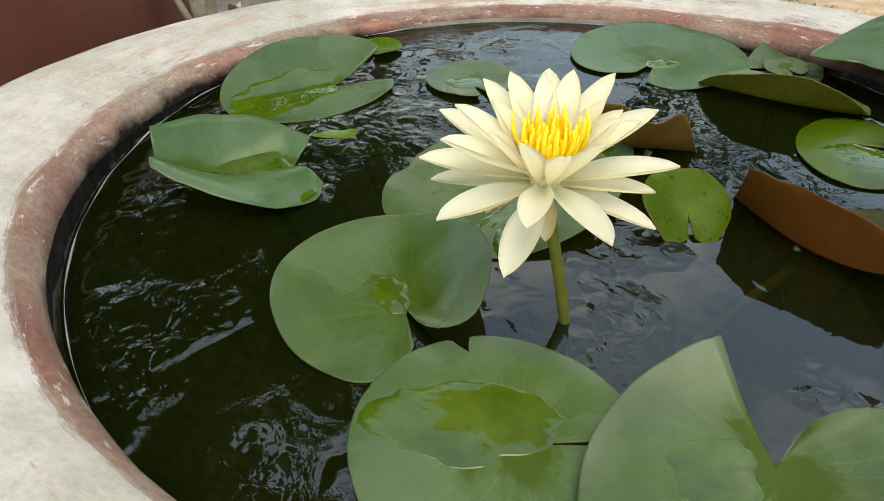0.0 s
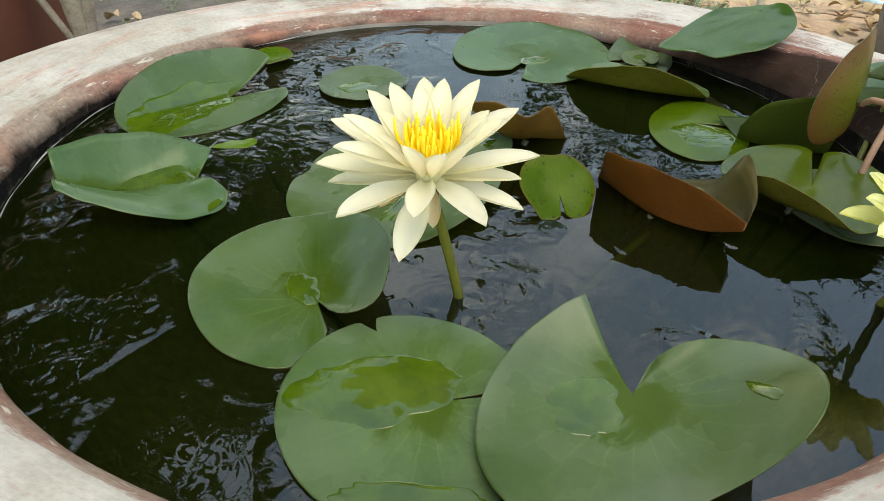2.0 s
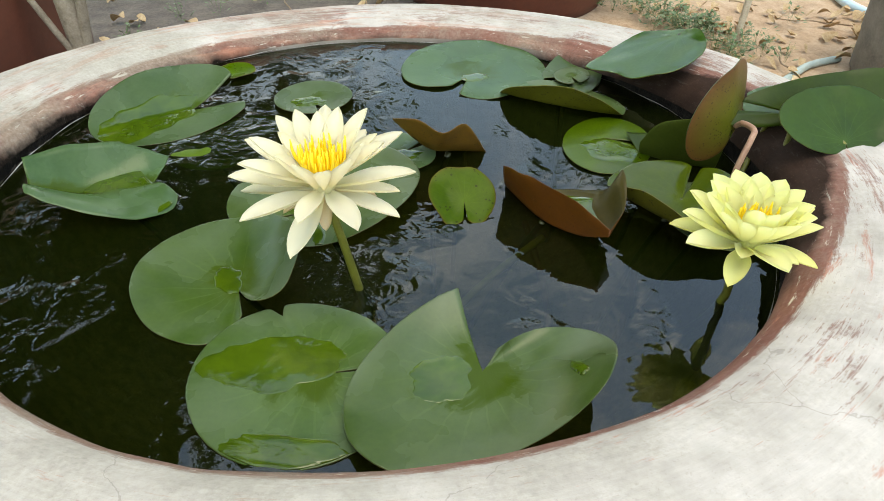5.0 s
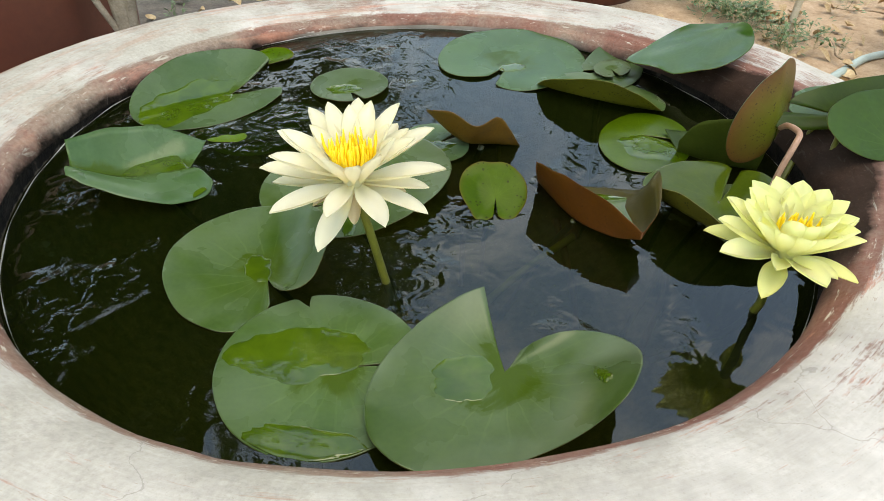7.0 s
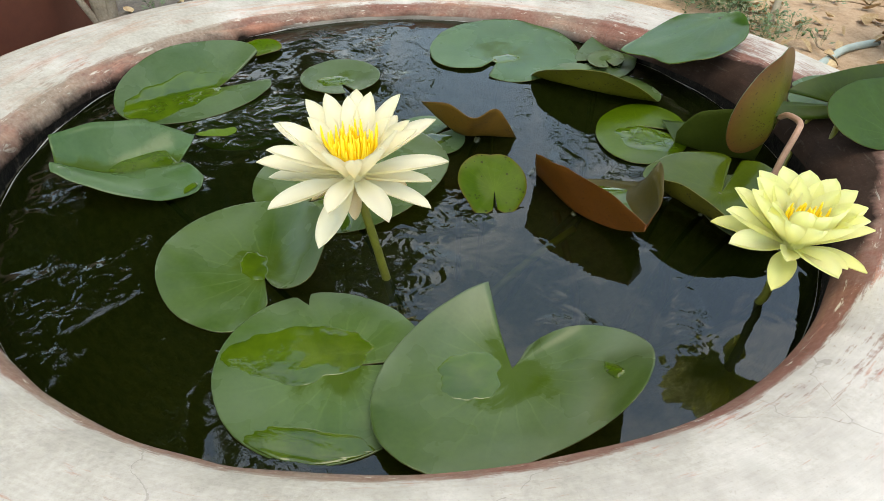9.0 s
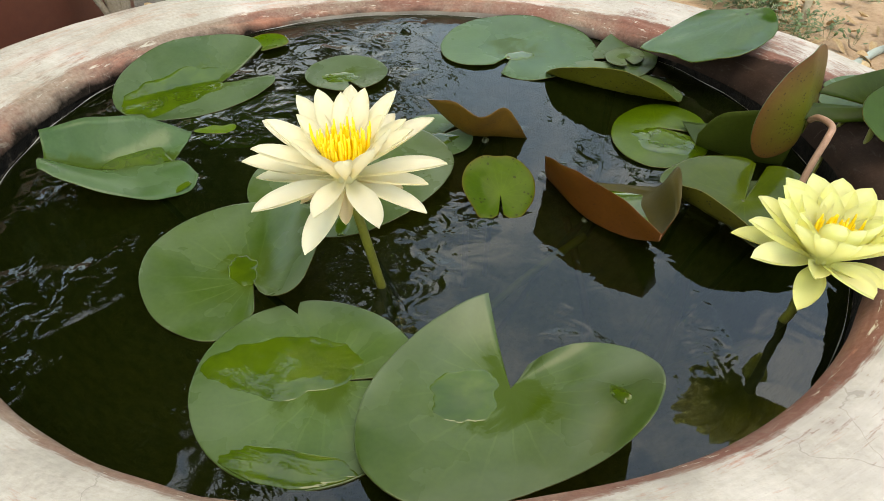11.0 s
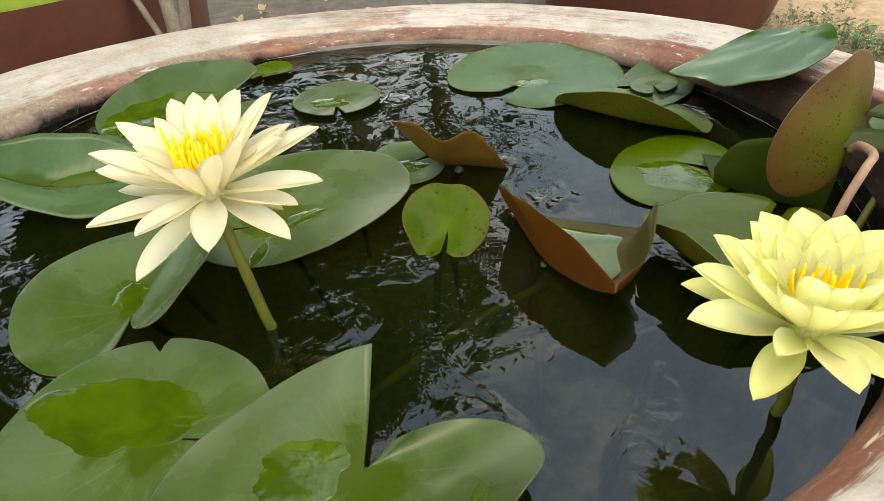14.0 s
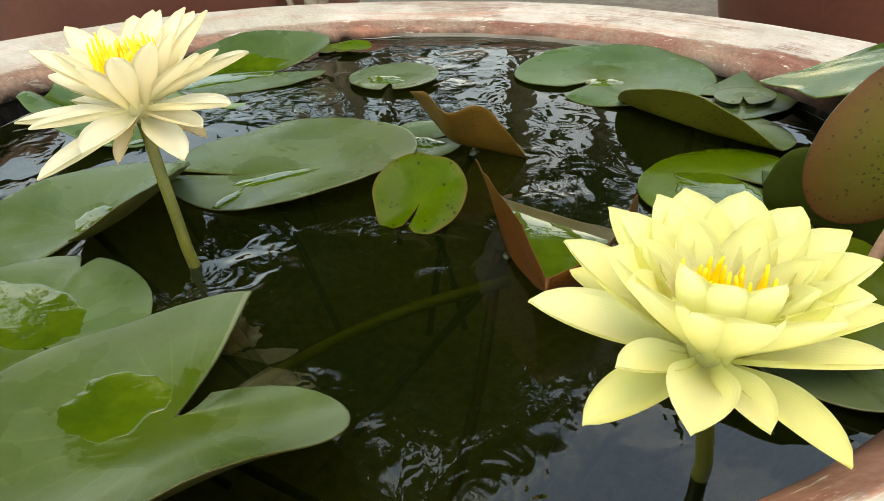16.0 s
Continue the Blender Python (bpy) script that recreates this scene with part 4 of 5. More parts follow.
lily_leaf("lily leaf with upcurled edge and brown-green back", (0.304, -0.080), (0.302, -0.080), 0.074, 0.064, -30, 60, 5, 0.026,
          bends=[(222, 0.036, 0.008, 78)], tilt=(-50, 8), top=M_PAD_OLIVE, under=M_UNDER_OLIVE, seed=23, wave=0.003, stalk=down(0.283, -0.08, -0.05, -0.03))
lily_leaf("glossy lily leaf leaning on the tub rim", (0.3937, 0.2640), (0.3481, 0.2325), 0.0680, 0.0695, 14, 30, 1.5, 0.071,
          tilt=(271.6, 20), bends=[(-98, 0.036, 0.05, -6)], lifts=[(232, 25, 0.0047)], tears=[(189, -0.2, 10), (18, 0.08, 6)], top=M_PAD_GLOSS, under=M_UNDER_OLIVE, seed=24, wave=0.006, lobe=0.05, stalk=[(0.386, 0.240, WZ + 0.050), (0.366, 0.212, WZ + 0.004), (0.358, 0.200, WZ - 0.04)])
lily_leaf("upright lily leaf with tan veined back", (0.3713, -0.007), (0.350, 0.0022), 0.0379, 0.0563, -13, -72.7, 9, 0.0706,
          tilt=(18.5, 85.8), bends=[(27.6, -0.0132, 0.02, -30)], top=M_UNDER_TAN, under=M_PAD, seed=25, wave=0.002,
          stalk=[(0.371, -0.020, WZ + 0.079), (0.372, -0.042, WZ + 0.083), (0.3635, -0.058, WZ + 0.080), (0.355, -0.066, WZ + 0.05), (0.347, -0.075, WZ - 0.02)], stalk_mat=M_STEM_PINK)
lily_leaf("large lily leaf drooping over the rim", (0.435, 0.0025), (0.462, 0.020), 0.1136, 0.0240, 11.4, 172, 5, 0.080,
          tilt=(-2.3, 44), bends=[(-90, 0.01, 0.03, -38)], top=M_PAD_DARK, seed=26, wave=0.003, n=64, stalk=[(0.430, -0.01, WZ + 0.06), (0.40, -0.055, WZ + 0.02), (0.375, -0.08, WZ - 0.03)], stalk_mat=M_STEM)
lily_leaf("pale lily leaf behind a dark one on the rim", (0.440, 0.050), (0.445, 0.045), 0.050, 0.034, 14, 172, 4, 0.072,
          tilt=(0, 12), top=M_PAD_BLUE, seed=28, wave=0.002, stalk=[(0.425, 0.03, WZ + 0.055), (0.40, 0.0, WZ + 0.01), (0.385, -0.02, WZ - 0.03)], stalk_mat=M_STEM)
lily_leaf("rounded lily leaf facing outward over the rim", (0.466, -0.046), (0.459, -0.0228), 0.0648, 0.0385, 11.6, -95, 5, 0.0742,
          tilt=(11.6, 35), top=M_PAD_DARK, seed=27, wave=0.003, stalk=[(0.445, -0.050, WZ + 0.05), (0.41, -0.075, WZ + 0.025), (0.38, -0.10, WZ - 0.02)], stalk_mat=M_STEM)


# ---------------------------------------------------------------- flowers
def petal_mesh(name, length, width, cup, arch, mat, tipw=0.0):
    """A pointed petal along +x from its base, hollow side up. arch: how far its end bends (degrees, + up)."""
    rows, cols, verts, uvs, faces = 14, 8, [], [], []
    for layer in (0, 1):
        pos, ang = Vector((0, 0, 0)), radians(-arch * 0.5)
        for i in range(rows + 1):
            t = i / rows
            k0 = min(t / 0.52, 1.0)
            grow = 0.34 + 0.66 * k0 * k0 * (3 - 2 * k0)
            k1 = max((t - 0.52) / 0.48, 0.0)
            w = width * max(grow * (1 - k1 ** 2.3) ** 0.72, 0.02)
            for j in range(cols + 1):
                s = 2 * j / cols - 1
                lift = cup * (1 - 0.45 * t) * w * (s * s)
                rip = 0.02 * width * math.sin(5 * t + 3 * s)
                y = s * w * 0.5 * (1 - 0.18 * cup * s * s)
                th = -0.0007 * (1 - 0.7 * abs(s)) * (1 - 0.6 * t) if layer else 0.0
                verts.append(pos + Vector((-math.sin(ang) * (lift + rip + th), y, math.cos(ang) * (lift + rip + th))))
                uvs.append((j / cols, t))
            ang += radians(arch) / rows
            pos = pos + Vector((math.cos(ang), 0, math.sin(ang))) * (length / rows)
    k, o = cols + 1, (rows + 1) * (cols + 1)
    for i in range(rows):
        for j in range(cols):
            p = i * k + j
            faces.append((p, p + k, p + k + 1, p + 1))
            faces.append((o + p, o + p + 1, o + p + k + 1, o + p + k))
    for i in range(rows):
        for j, flip in ((0, 1), (cols, 0)):
            p = i * k + j
            q = (p, o + p, o + p + k, p + k)
            faces.append(q if not flip else q[::-1])
    me = bpy.data.meshes.new(name)
    me.from_pydata([tuple(v) for v in verts], [], faces)
    me.materials.append(mat)
    me.polygons.foreach_set("use_smooth", [True] * len(me.polygons))
    layer = me.uv_layers.new(name="UVMap")
    for loop in me.loops:
        layer.data[loop.index].uv = uvs[loop.vertex_index]
    return me


def add_petal(root, me, az, elev, scale, r0=0.004, z0=0.0, twist=0.0, name="petal", wide=1.0):
    ob = new(name, me)
    ob.parent = root
    turn = Matrix.Rotation(radians(az), 4, "Z")
    ob.matrix_basis = turn @ Matrix.Translation((r0, 0, z0)) @ Matrix.Rotation(radians(-elev), 4, "Y") @ Matrix.Rotation(radians(twist), 4, "X") @ Matrix.Diagonal((scale, scale * wide, scale, 1))
    return ob


def stamens(root, n, spread, lmin, lmax, rnd, z0):
    for i in range(n):
        a, k = i * 137.5, math.sqrt((i + 0.5) / n)
        lean = 8 + spread * k
        L = lmin + (lmax - lmin) * rnd.random() * (0.55 + 0.45 * k)
        base = Vector((math.cos(radians(a)), math.sin(radians(a)), 0)) * (0.0065 * k)
        d = Vector((math.cos(radians(a)) * math.sin(radians(lean)), math.sin(radians(a)) * math.sin(radians(lean)), math.cos(radians(lean))))
        bend = Vector((-math.cos(radians(a)), -math.sin(radians(a)), 0.4)) * L * 0.16
        p0, p1, p2 = base + Vector((0, 0, z0)), base + Vector((0, 0, z0)) + d * L * 0.6, base + Vector((0, 0, z0)) + d * L + bend
        v, f = tube([p0, p1, p2], [0.0021, 0.0016, 0.0005], 5, 3)
        mesh_object("stamen", v, f, M_STAMEN, root)


def cream_flower():
    rnd = random.Random(4)
    root = empty("water_lily_flower", (-0.033, -0.181, 0.519))
    outer = petal_mesh("petal", 0.070, 0.0230, 0.38, 10, M_PETAL_CREAM)
    mid = petal_mesh("petal", 0.066, 0.0210, 0.45, 14, M_PETAL_CREAM)
    inner = petal_mesh("petal", 0.044, 0.0165, 0.55, 20, M_PETAL_CREAM)
    sep = petal_mesh("sepal", 0.050, 0.020, 0.4, -10, M_SEPAL_PINK)
    # azimuth, rise and size: the outer whorl, spread almost flat
    for az, el, s in ((4, 9, 1.03), (-6, 2, 0.84), (30, 22, 1.06), (-61, 2, 0.94), (-21, -8, 0.91), (-107, -17, 0.93), (-99, 7, 0.84), (-142, -1, 1.0), (-178, -2, 0.92), (-174, 10, 1.02), (157, 19, 1.04), (64, 16, 0.95), (112, 15, 0.95)):
        add_petal(root, outer, az, el, s, 0.002, -0.002 + 0.0002 * el, rnd.uniform(-7, 7))
    for az, el, s in ((47, 46, 1.02), (38, 30, 0.86), (93, 37, 1.03), (75, 51, 0.93), (120, 41, 0.98), (135, 35, 1.02), (178, 38, 0.97), (-160, 27, 1.0), (100, 54, 0.86), (14, 34, 0.86)):
        add_petal(root, mid, az, el, s, 0.003, 0.002, rnd.uniform(-8, 8))
    for az, el, s in ((-78, 50, 0.94), (-42, 52, 1.06), (-118, 53, 1.02), (-8, 56, 1.12), (28, 60, 1.08), (160, 54, 1.10), (-158, 50, 0.98)):
        add_petal(root, inner, az, el, s, 0.008, 0.002, rnd.uniform(-8, 8))
    for az, el, s in ((-84, -42, 0.62), (-160, -24, 0.7), (14, -16, 0.8), (104, -14, 0.9)):
        add_petal(root, sep, az, el, s, 0.003, -0.004, 0, "sepal")
    stamens(root, 76, 26, 0.022, 0.040, rnd, 0.006)
    tube_part("flower_stem", [(-0.033, -0.181, 0.516), (-0.029, -0.184, 0.500), (-0.018, -0.189, 0.455), (-0.010, -0.191, 0.418), (0.0, -0.182, 0.36), (0.02, -0.16, 0.27)], [0.0050, 0.0036, 0.0036, 0.0038, 0.0038, 0.0038], M_STEM, root, "olive green stem", 12)
    v, f = revolve([(0.0005, -0.010), (0.006, -0.007), (0.009, -0.001), (0.0095, 0.005), (0.006, 0.009), (0.0005, 0.010)], 20)
    mesh_object("receptacle", v, f, M_PETAL_CREAM, root)
    tagged(root, "open cream water lily with golden stamens on an olive stem", "flower", "water lily flowers")


def yellow_flower():
    rnd = random.Random(9)
    root = empty("water_lily_flower", (0.298, -0.218, 0.496))
    outer = petal_mesh("petal", 0.060, 0.0235, 0.42, 14, M_PETAL_YELLOW)
    cup = petal_mesh("petal", 0.052, 0.0265, 0.55, 22, M_PETAL_YELLOW)
    inner = petal_mesh("petal", 0.042, 0.020, 0.6, 24, M_PETAL_YELLOW)
    sep = petal_mesh("sepal", 0.060, 0.0235, 0.35, -10, M_SEPAL_YELLOW)
    for az, el, s in ((162, 8, 1.0), (-123, -5, 0.86), (-34, 3, 0.86), (60, 0, 0.9)):
        add_petal(root, sep, az, el, s, 0.003, -0.003, rnd.uniform(-4, 4), "sepal")
    for az, el, s in ((-161, 15, 1.06), (-87, 19, 0.98), (-60, 14, 0.72), (-122, 20, 0.74), (175, 27, 1.04), (153, 35, 1.04), (-12, 28, 0.90), (6, 36, 0.92), (106, 14, 0.95)):
        add_petal(root, outer, az, el, s, 0.003, -0.001, rnd.uniform(-5, 5))
    for az, el, s in ((120, 40, 1.14), (94, 40, 1.15), (70, 42, 1.12), (45, 44, 1.10), (20, 46, 1.08), (138, 46, 1.08), (168, 46, 1.08), (-100, 50, 0.94), (-64, 50, 0.98), (-134, 48, 0.98), (-34, 48, 1.02), (-160, 46, 1.02), (-8, 48, 1.02)):
        add_petal(root, cup, az, el, s, 0.004, 0.002, rnd.uniform(-5, 5))
    for az, el, s in ((-84, 70, 1.08), (-46, 70, 1.1), (-122, 70, 1.1), (30, 60, 1.0), (82, 58, 1.04), (130, 58, 1.04), (180, 60, 1.04), (-12, 64, 1.0)):
        add_petal(root, inner, az, el, s, 0.008, 0.002, rnd.uniform(-5, 5))
    stamens(root, 18, 22, 0.020, 0.029, rnd, 0.012)
    tube_part("flower_stem", [(0.298, -0.218, 0.492), (0.300, -0.215, 0.476), (0.304, -0.208, 0.445), (0.306, -0.203, 0.418), (0.30, -0.18, 0.36), (0.26, -0.14, 0.27)], [0.0048, 0.0037, 0.0036, 0.0037, 0.0037, 0.0037], M_STEM, root, "olive green stem", 12)
    v, f = revolve([(0.0005, -0.008), (0.006, -0.006), (0.009, 0.0), (0.009, 0.006), (0.0005, 0.010)], 20)
    mesh_object("receptacle", v, f, M_PETAL_YELLOW, root)
    root.scale = (0.95, 0.95, 0.95)
    tagged(root, "cupped pale yellow water lily with spread outer petals", "flower", "water lily flowers")


cream_flower()
yellow_flower()


# ---------------------------------------------------------------- under water
def sub_stalk(label, pts, r, mat):
    ob = tube_part("water_lily_stalk", pts, r, mat, None, "", 7)
    tagged(ob, label, "stalk", "submerged stalks")


sub_stalk("yellow-green submerged stalk crossing the pond", [(0.167, -0.090, 0.402), (0.12, -0.128, 0.390), (0.077, -0.166, 0.372), (0.02, -0.20, 0.33)], [0.0040] * 4, M_STEM_MAIN)
sub_stalk("red-brown submerged stalk rising to a leaf", [(0.150, -0.070, 0.408), (0.162, -0.11, 0.38), (0.172, -0.15, 0.34), (0.17, -0.2, 0.25)], [0.004] * 4, M_STEM_RED)
sub_stalk("dim submerged stalk beside the yellow flower", [(0.245, -0.15, 0.41), (0.24, -0.17, 0.38), (0.22, -0.2, 0.30)], [0.004] * 3, M_STEM_RED)


# ---------------------------------------------------------------- behind the tub
def pot(name, place, profile, mat, label, band=None):
    root = empty(name, place)
    v, f = revolve(profile, 72)
    mesh_object("pot_body", v, [x[::-1] for x in f], mat, root)
    rt, zt = profile[-1]
    v, f = revolve([(rt, zt - 0.001), (rt + 0.008, zt + 0.008), (rt - 0.012, zt + 0.012), (rt - 0.03, zt + 0.004), (rt - 0.03, zt - 0.10)], 72)
    mesh_object("pot_rim", v, [x[::-1] for x in f], mat, root)
    v, f = revolve([(rt - 0.03, zt - 0.07), (rt * 0.5, zt - 0.06), (0.001, zt - 0.055)], 48)
    mesh_object("pot_soil", v, f, M_GROUND, root)
    if band:
        v, f = revolve(band, 72)
        mesh_object("painted_band", v, [x[::-1] for x in f], M_LIME, root, "lime green paint")
    tagged(root, label, "pot")


pot("garden_pot", (-1.295, 0.857, GZ), [(0.001, 0.0), (0.42, 0.0), (0.44, 0.05), (0.48, 0.30), (0.505, 0.55), (0.515, 0.72), (0.52, 0.80)], M_REDPOT, "large red-brown pot with a lime green band", [(0.5085, 0.615), (0.512, 0.625), (0.514, 0.67), (0.5165, 0.72), (0.515, 0.73)])
pot("garden_pot", (0.42, 2.84, GZ), [(0.001, 0.0), (0.50, 0.0), (0.52, 0.05), (0.58, 0.28), (0.62, 0.50), (0.63, 0.60)], M_REDPOT, "wide red-brown pot standing on the soil")


def shrub():
    root = empty("shrub_stem", (-0.70, 0.74, GZ))
    tube_part("trunk", [(-0.70, 0.74, GZ - 0.03), (-0.70, 0.74, 0.10), (-0.72, 0.76, 0.32), (-0.75, 0.80, 0.60), (-0.79, 0.85, 0.92)], [0.034, 0.028, 0.024, 0.022, 0.014], M_BARK, root, "", 12)
    tube_part("branch", [(-0.70, 0.74, 0.20), (-0.76, 0.73, 0.34), (-0.83, 0.74, 0.50), (-0.90, 0.76, 0.75)], [0.008, 0.007, 0.006, 0.004], M_BARK, root, "", 8)
    tube_part("branch", [(-0.70, 0.745, 0.26), (-0.68, 0.76, 0.45), (-0.67, 0.78, 0.8)], [0.012, 0.011, 0.007], M_BARK, root, "", 8)
    tagged(root, "grey-brown woody shrub stem with thin side branches", "shrub")


shrub()


def stake():
    root = empty("garden_stake", (1.36, 2.08, GZ))
    tube_part("stake_pole", [(1.36, 2.08, GZ - 0.05), (1.362, 2.08, 0.0), (1.37, 2.08, 0.4), (1.38, 2.08, 1.0)], [0.015, 0.014, 0.013, 0.013], M_STAKE, root, "", 10)
    tube_part("sleeve", [(1.364, 2.08, 0.13), (1.369, 2.08, 0.36)], [0.017, 0.017], M_STAKE_SLEEVE, root, "", 10, 2)
    tagged(root, "weathered pale wooden stake with a grey-brown sleeve", "stake")


stake()


def hose(pts, r, mat, label):
    ob = tube_part("garden_hose", pts, [r] * len(pts), mat, None, "", 10)
    tagged(ob, label, "hose")


hose([(3.4, 4.4, GZ + 0.02), (2.7, 3.7, GZ + 0.025), (2.32, 3.2, GZ + 0.03), (2.17, 2.8, GZ + 0.03), (2.18, 2.5, GZ + 0.03), (2.35, 2.25, GZ + 0.03), (2.6, 2.0, GZ + 0.03)], 0.022, M_HOSE, "pale blue plastic garden hose on the sand")
hose([(1.32, 1.62, GZ + 0.012), (1.47, 1.76, GZ + 0.016), (1.60, 1.88, GZ + 0.014), (1.76, 1.96, GZ + 0.012)], 0.015, M_PIPE, "short grey-green plastic pipe among weeds")


def grey_pot():
    root = empty("grey_pot", (2.02, 1.76, GZ))
    v, f = revolve([(0.001, 0.0), (0.27, 0.0), (0.285, 0.02), (0.295, 0.15), (0.300, 0.17), (0.300, 0.185), (0.302, 0.20), (0.315, 0.42)], 72)
    mesh_object("pot_body", v, [x[::-1] for x in f], M_STONE_POT, root)
    v, f = revolve([(0.315, 0.415), (0.335, 0.425), (0.345, 0.45), (0.335, 0.475), (0.315, 0.482), (0.295, 0.47), (0.29, 0.36)], 72)
    mesh_object("pot_rim", v, [x[::-1] for x in f], M_PAIL, root, "dark teal painted rim")
    v, f = revolve([(0.295, 0.40), (0.15, 0.41), (0.001, 0.415)], 48)
    mesh_object("pot_soil", v, f, M_GROUND, root)
    tagged(root, "grey-brown cement pot with a dark teal rim", "pot")


grey_pot()


def litter():
    """Dry leaves, twigs and weeds on the soil."""
    rnd = random.Random(12)

    def spot():
        while True:
            x, y = rnd.uniform(-1.7, 2.3), rnd.uniform(0.75, 3.2)
            if math.hypot(x, y) > 0.8 and math.hypot(x + 1.295, y - 0.857) > 0.56 and math.hypot(x - 0.42, y - 2.84) > 0.68 and math.hypot(x - 2.02, y - 1.76) > 0.38:
                return x, y
    for i in range(280):
        x, y = spot() if i < 130 else (rnd.uniform(1.1, 2.3), rnd.uniform(1.35, 2.6))
        L, W, curl, ph = rnd.uniform(0.03, 0.075), rnd.uniform(0.012, 0.03), rnd.uniform(0.2, 0.9), rnd.uniform(0, 6)
        verts, faces = [], []
        for k in range(7):
            t = k / 6
            w = W * math.sin(math.pi * (0.08 + 0.88 * t)) ** 0.8
            for s in (-1, 0, 1):
                verts.append((L * (t - 0.5), s * w, abs(s) * w * curl + 0.012 * math.sin(3 * t + ph) + 0.008))
        for k in range(6):
            for s in range(2):
                p = k * 3 + s
                faces.append((p, p + 3, p + 4, p + 1))
        ob = mesh_object("dry_leaf", verts, faces, M_DRY)
        ob.location, ob.rotation_euler = (x, y, GZ + 0.012 + 0.02 * noise.noise(Vector((x * 1.7, y * 1.7, 3)))), (rnd.uniform(-0.3, 0.3), rnd.uniform(-0.3, 0.3), rnd.uniform(0, 6.3))
        tagged(ob, "curled dry tan leaf on the soil", "dry leaf", "fallen leaves")
    for i in range(40):
        x, y = spot()
        a, L = rnd.uniform(0, 6.3), rnd.uniform(0.08, 0.3)
        z = GZ + 0.02
        pts = [(x + L * t * math.cos(a) + rnd.uniform(-.012, .012), y + L * t * math.sin(a) + rnd.uniform(-.012, .012), z + rnd.uniform(0, .012)) for t in (0, 0.33, 0.66, 1)]
        ob = tube_part("twig", pts, [0.004, 0.0035, 0.003, 0.0015], M_TWIG, None, "", 5, 3)
        tagged(ob, "dry brown twig on the soil", "twig", "fallen twigs")
    for i in range(70):
        if i < 48:
            t = rnd.random() ** 0.8
            x, y = 1.36 - 0.42 * t + rnd.gauss(0.05, 0.06), 1.86 + 0.66 * t + rnd.gauss(0.03, 0.06)
        else:
            x, y = spot()
        verts, faces = [], []
        for k in range(rnd.randint(18, 36)):
            a, h, L, lean = rnd.uniform(0, 6.3), rnd.uniform(0.01, 0.09), rnd.uniform(0.012, 0.03), rnd.uniform(-0.4, 0.9)
            r = rnd.uniform(0.0, 0.06)
            c = Vector((r * math.cos(a), r * math.sin(a), h))
            d = Vector((math.cos(a), math.sin(a), lean)).normalized()
            s = d.cross(Vector((0, 0, 1))).normalized()
            o = len(verts)
            verts += [c, c + d * L * 0.5 + s * L * 0.28, c + d * L, c + d * L * 0.5 - s * L * 0.28, Vector((c.x * 0.2, c.y * 0.2, 0)), c + s * 0.0012]
            faces += [(o, o + 1, o + 2, o + 3), (o + 4, o, o + 5)]
        ob = mesh_object("weed", verts, faces, M_WEED)
        ob.location = (x, y, GZ + 0.015)
        tagged(ob, "small low green weed on the soil", "weed", "weeds")


litter()


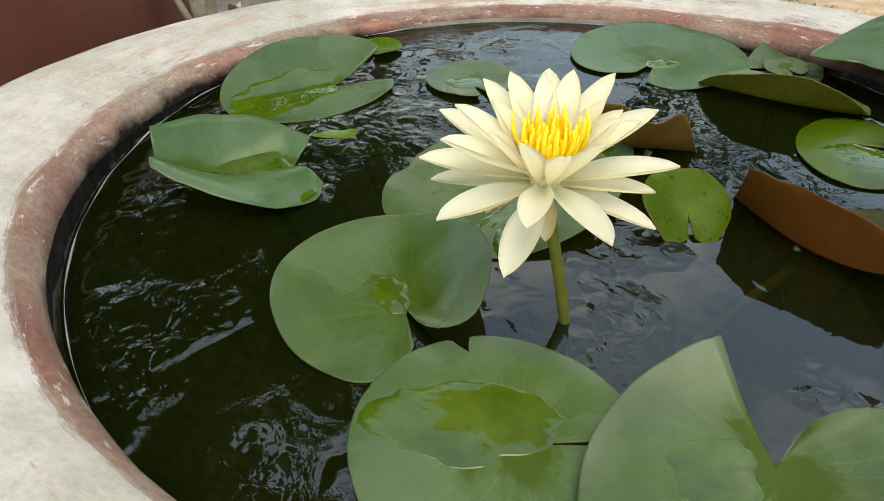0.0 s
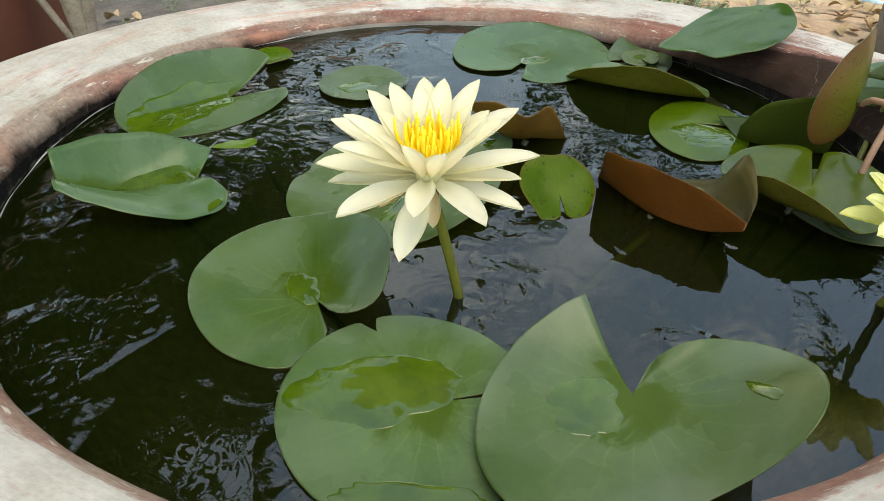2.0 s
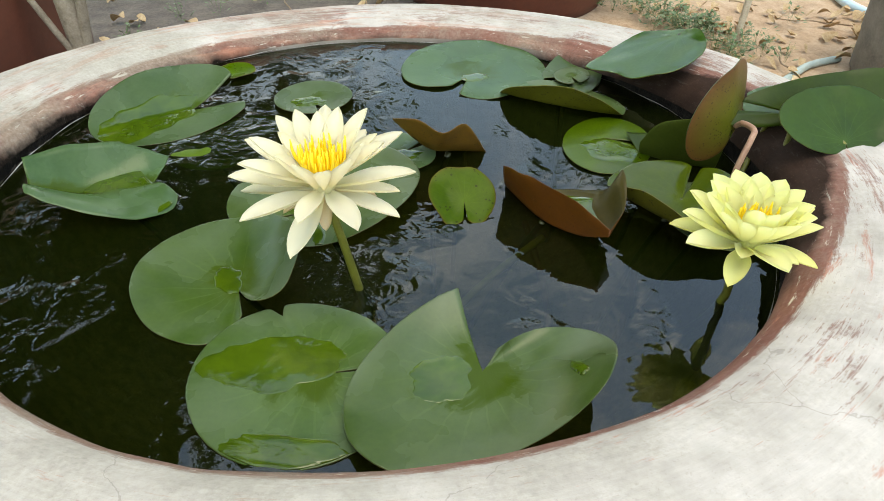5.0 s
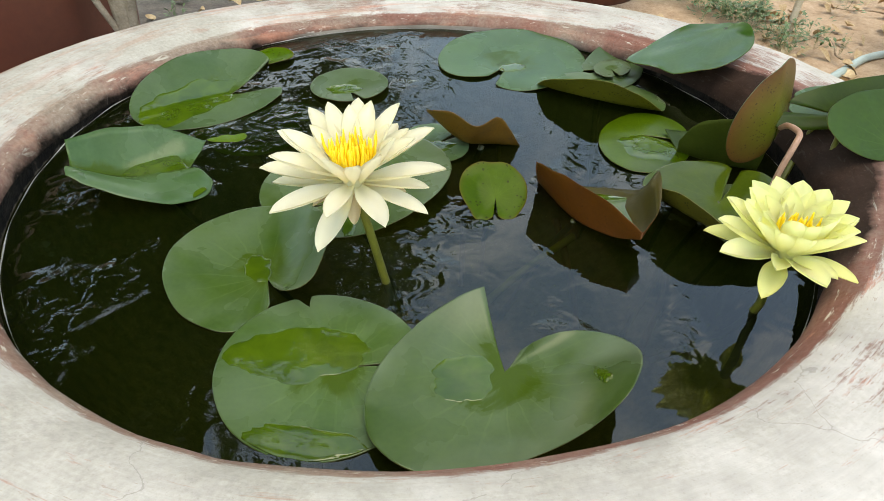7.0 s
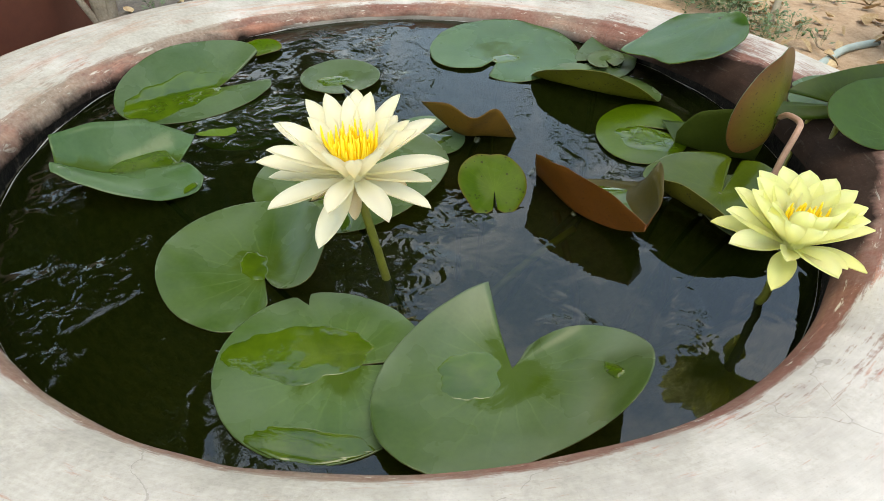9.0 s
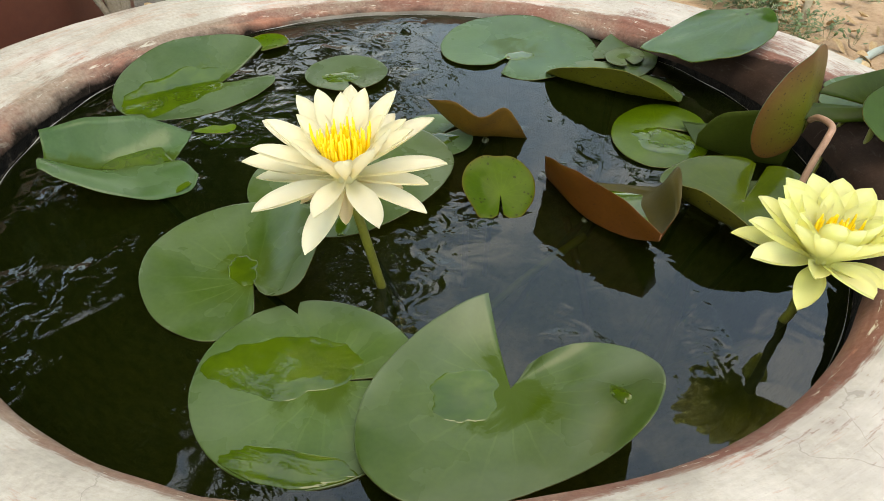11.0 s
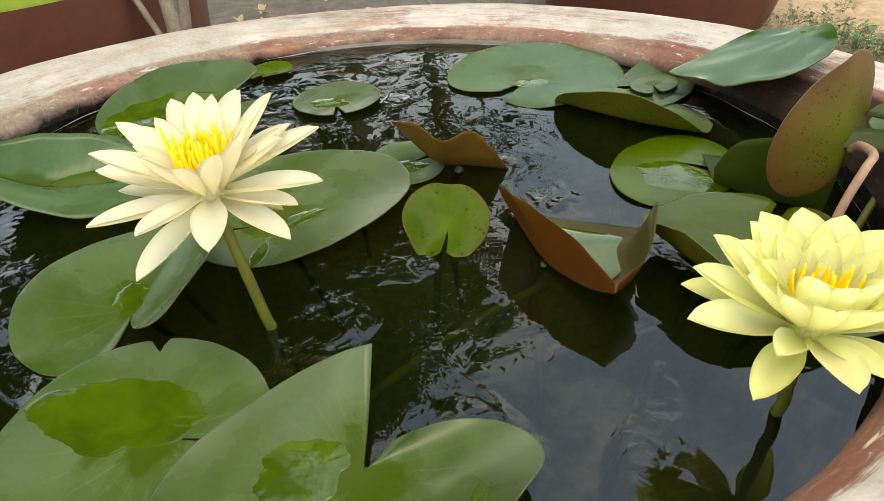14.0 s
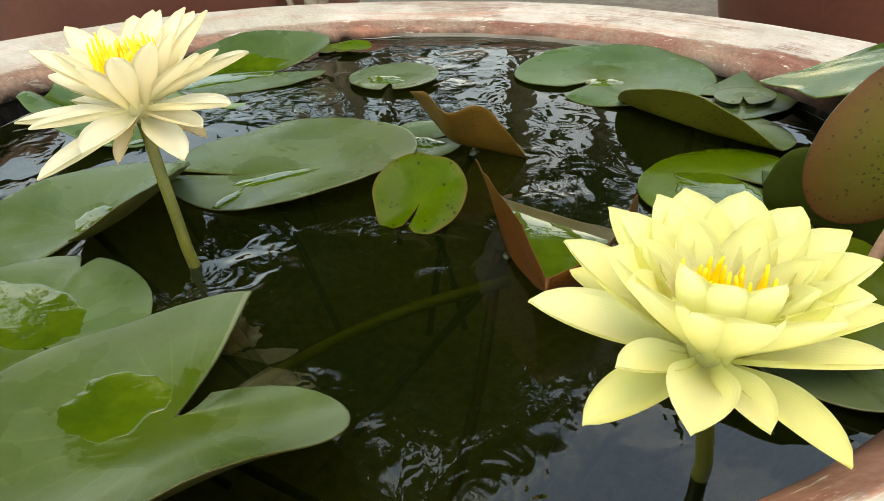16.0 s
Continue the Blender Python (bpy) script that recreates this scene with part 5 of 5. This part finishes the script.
# ---------------------------------------------------------------- trees that the water mirrors
def tree(x, y, height, crown_r, crown_z, leaves, seed, label, leaf=0.10):
    rnd = random.Random(seed)
    root = empty("garden_tree", (x, y, GZ))
    tv, tf = [], []

    def add(points, radii):
        v, f = tube(points, radii, 8, 4)
        o = len(tv)
        tv.extend(Vector(p) for p in v)
        tf.extend(tuple(i + o for i in face) for face in f)
    top = Vector((rnd.uniform(-.3, .3), rnd.uniform(-.3, .3), height))
    add([(0, 0, -0.1), (top.x * 0.2, top.y * 0.2, height * 0.35), (top.x * 0.6, top.y * 0.6, height * 0.7), top], [height * 0.03, height * 0.024, height * 0.016, 0.02])
    tips = []
    for i in range(16):
        a, t = i * 2.4 + rnd.uniform(-.3, .3), rnd.uniform(0.45, 0.95)
        s = Vector((top.x * t, top.y * t, height * t))
        L = crown_r * rnd.uniform(0.6, 1.05)
        e = s + Vector((math.cos(a) * L, math.sin(a) * L, L * rnd.uniform(0.1, 0.7)))
        m = s.lerp(e, 0.5) + Vector((0, 0, 0.12 * L))
        add([s, m, e], [height * 0.010, height * 0.006, 0.008])
        tips += [e, m, s.lerp(e, 0.75)]
    mesh_object("trunk", tv, tf, M_BARK, root)
    verts, faces = [], []
    clumps = [c + Vector((rnd.gauss(0, .3), rnd.gauss(0, .3), rnd.gauss(0, .25))) * crown_r * 0.5 for c in tips for _ in range(3)]
    clumps = [c for c in clumps if c.z > crown_z]
    for i in range(leaves):
        c = clumps[i % len(clumps)] + Vector((rnd.gauss(0, 1), rnd.gauss(0, 1), rnd.gauss(0, 0.7))) * crown_r * 0.11
        d = Vector((rnd.gauss(0, 1), rnd.gauss(0, 1), rnd.gauss(-0.3, 0.6))).normalized()
        s = d.orthogonal().normalized()
        L = leaf * rnd.uniform(0.6, 1.3)
        o = len(verts)
        verts += [c, c + d * L * 0.5 + s * L * 0.25, c + d * L, c + d * L * 0.5 - s * L * 0.25]
        faces.append((o, o + 1, o + 2, o + 3))
    crown = mesh_object("crown", verts, faces, M_FOLIAGE, root, smooth=False)
    tagged(root, label, "tree", "garden trees")


tree(-3.3, 3.9, 7.2, 2.1, 3.3, 30000, 1, "tall garden tree with a dense dark crown", 0.16)
tree(-4.6, 0.6, 6.5, 2.5, 2.6, 32000, 2, "tall garden tree with a dense dark crown", 0.14)
tree(-2.9, 7.0, 8.2, 1.7, 4.2, 14000, 3, "tall garden tree with a dense dark crown", 0.18)
for k, (tx, ty, th, tr, tz, tn) in enumerate(((-2.4, 8.5, 6.0, 1.8, 2.4, 420), (4.2, 9.2, 5.5, 2.0, 1.6, 2400), (2.6, 12.0, 5.5, 1.8, 1.2, 1000), (-1.6, 12.5, 5.0, 1.8, 1.2, 420), (6.5, 4.5, 4.5, 1.9, 1.2, 5000), (-5.5, 7.5, 5.5, 2.2, 1.4, 900))):
    tree(tx, ty, th, tr, tz, tn, 20 + k, "slender garden tree with an open leafy crown", 0.26)
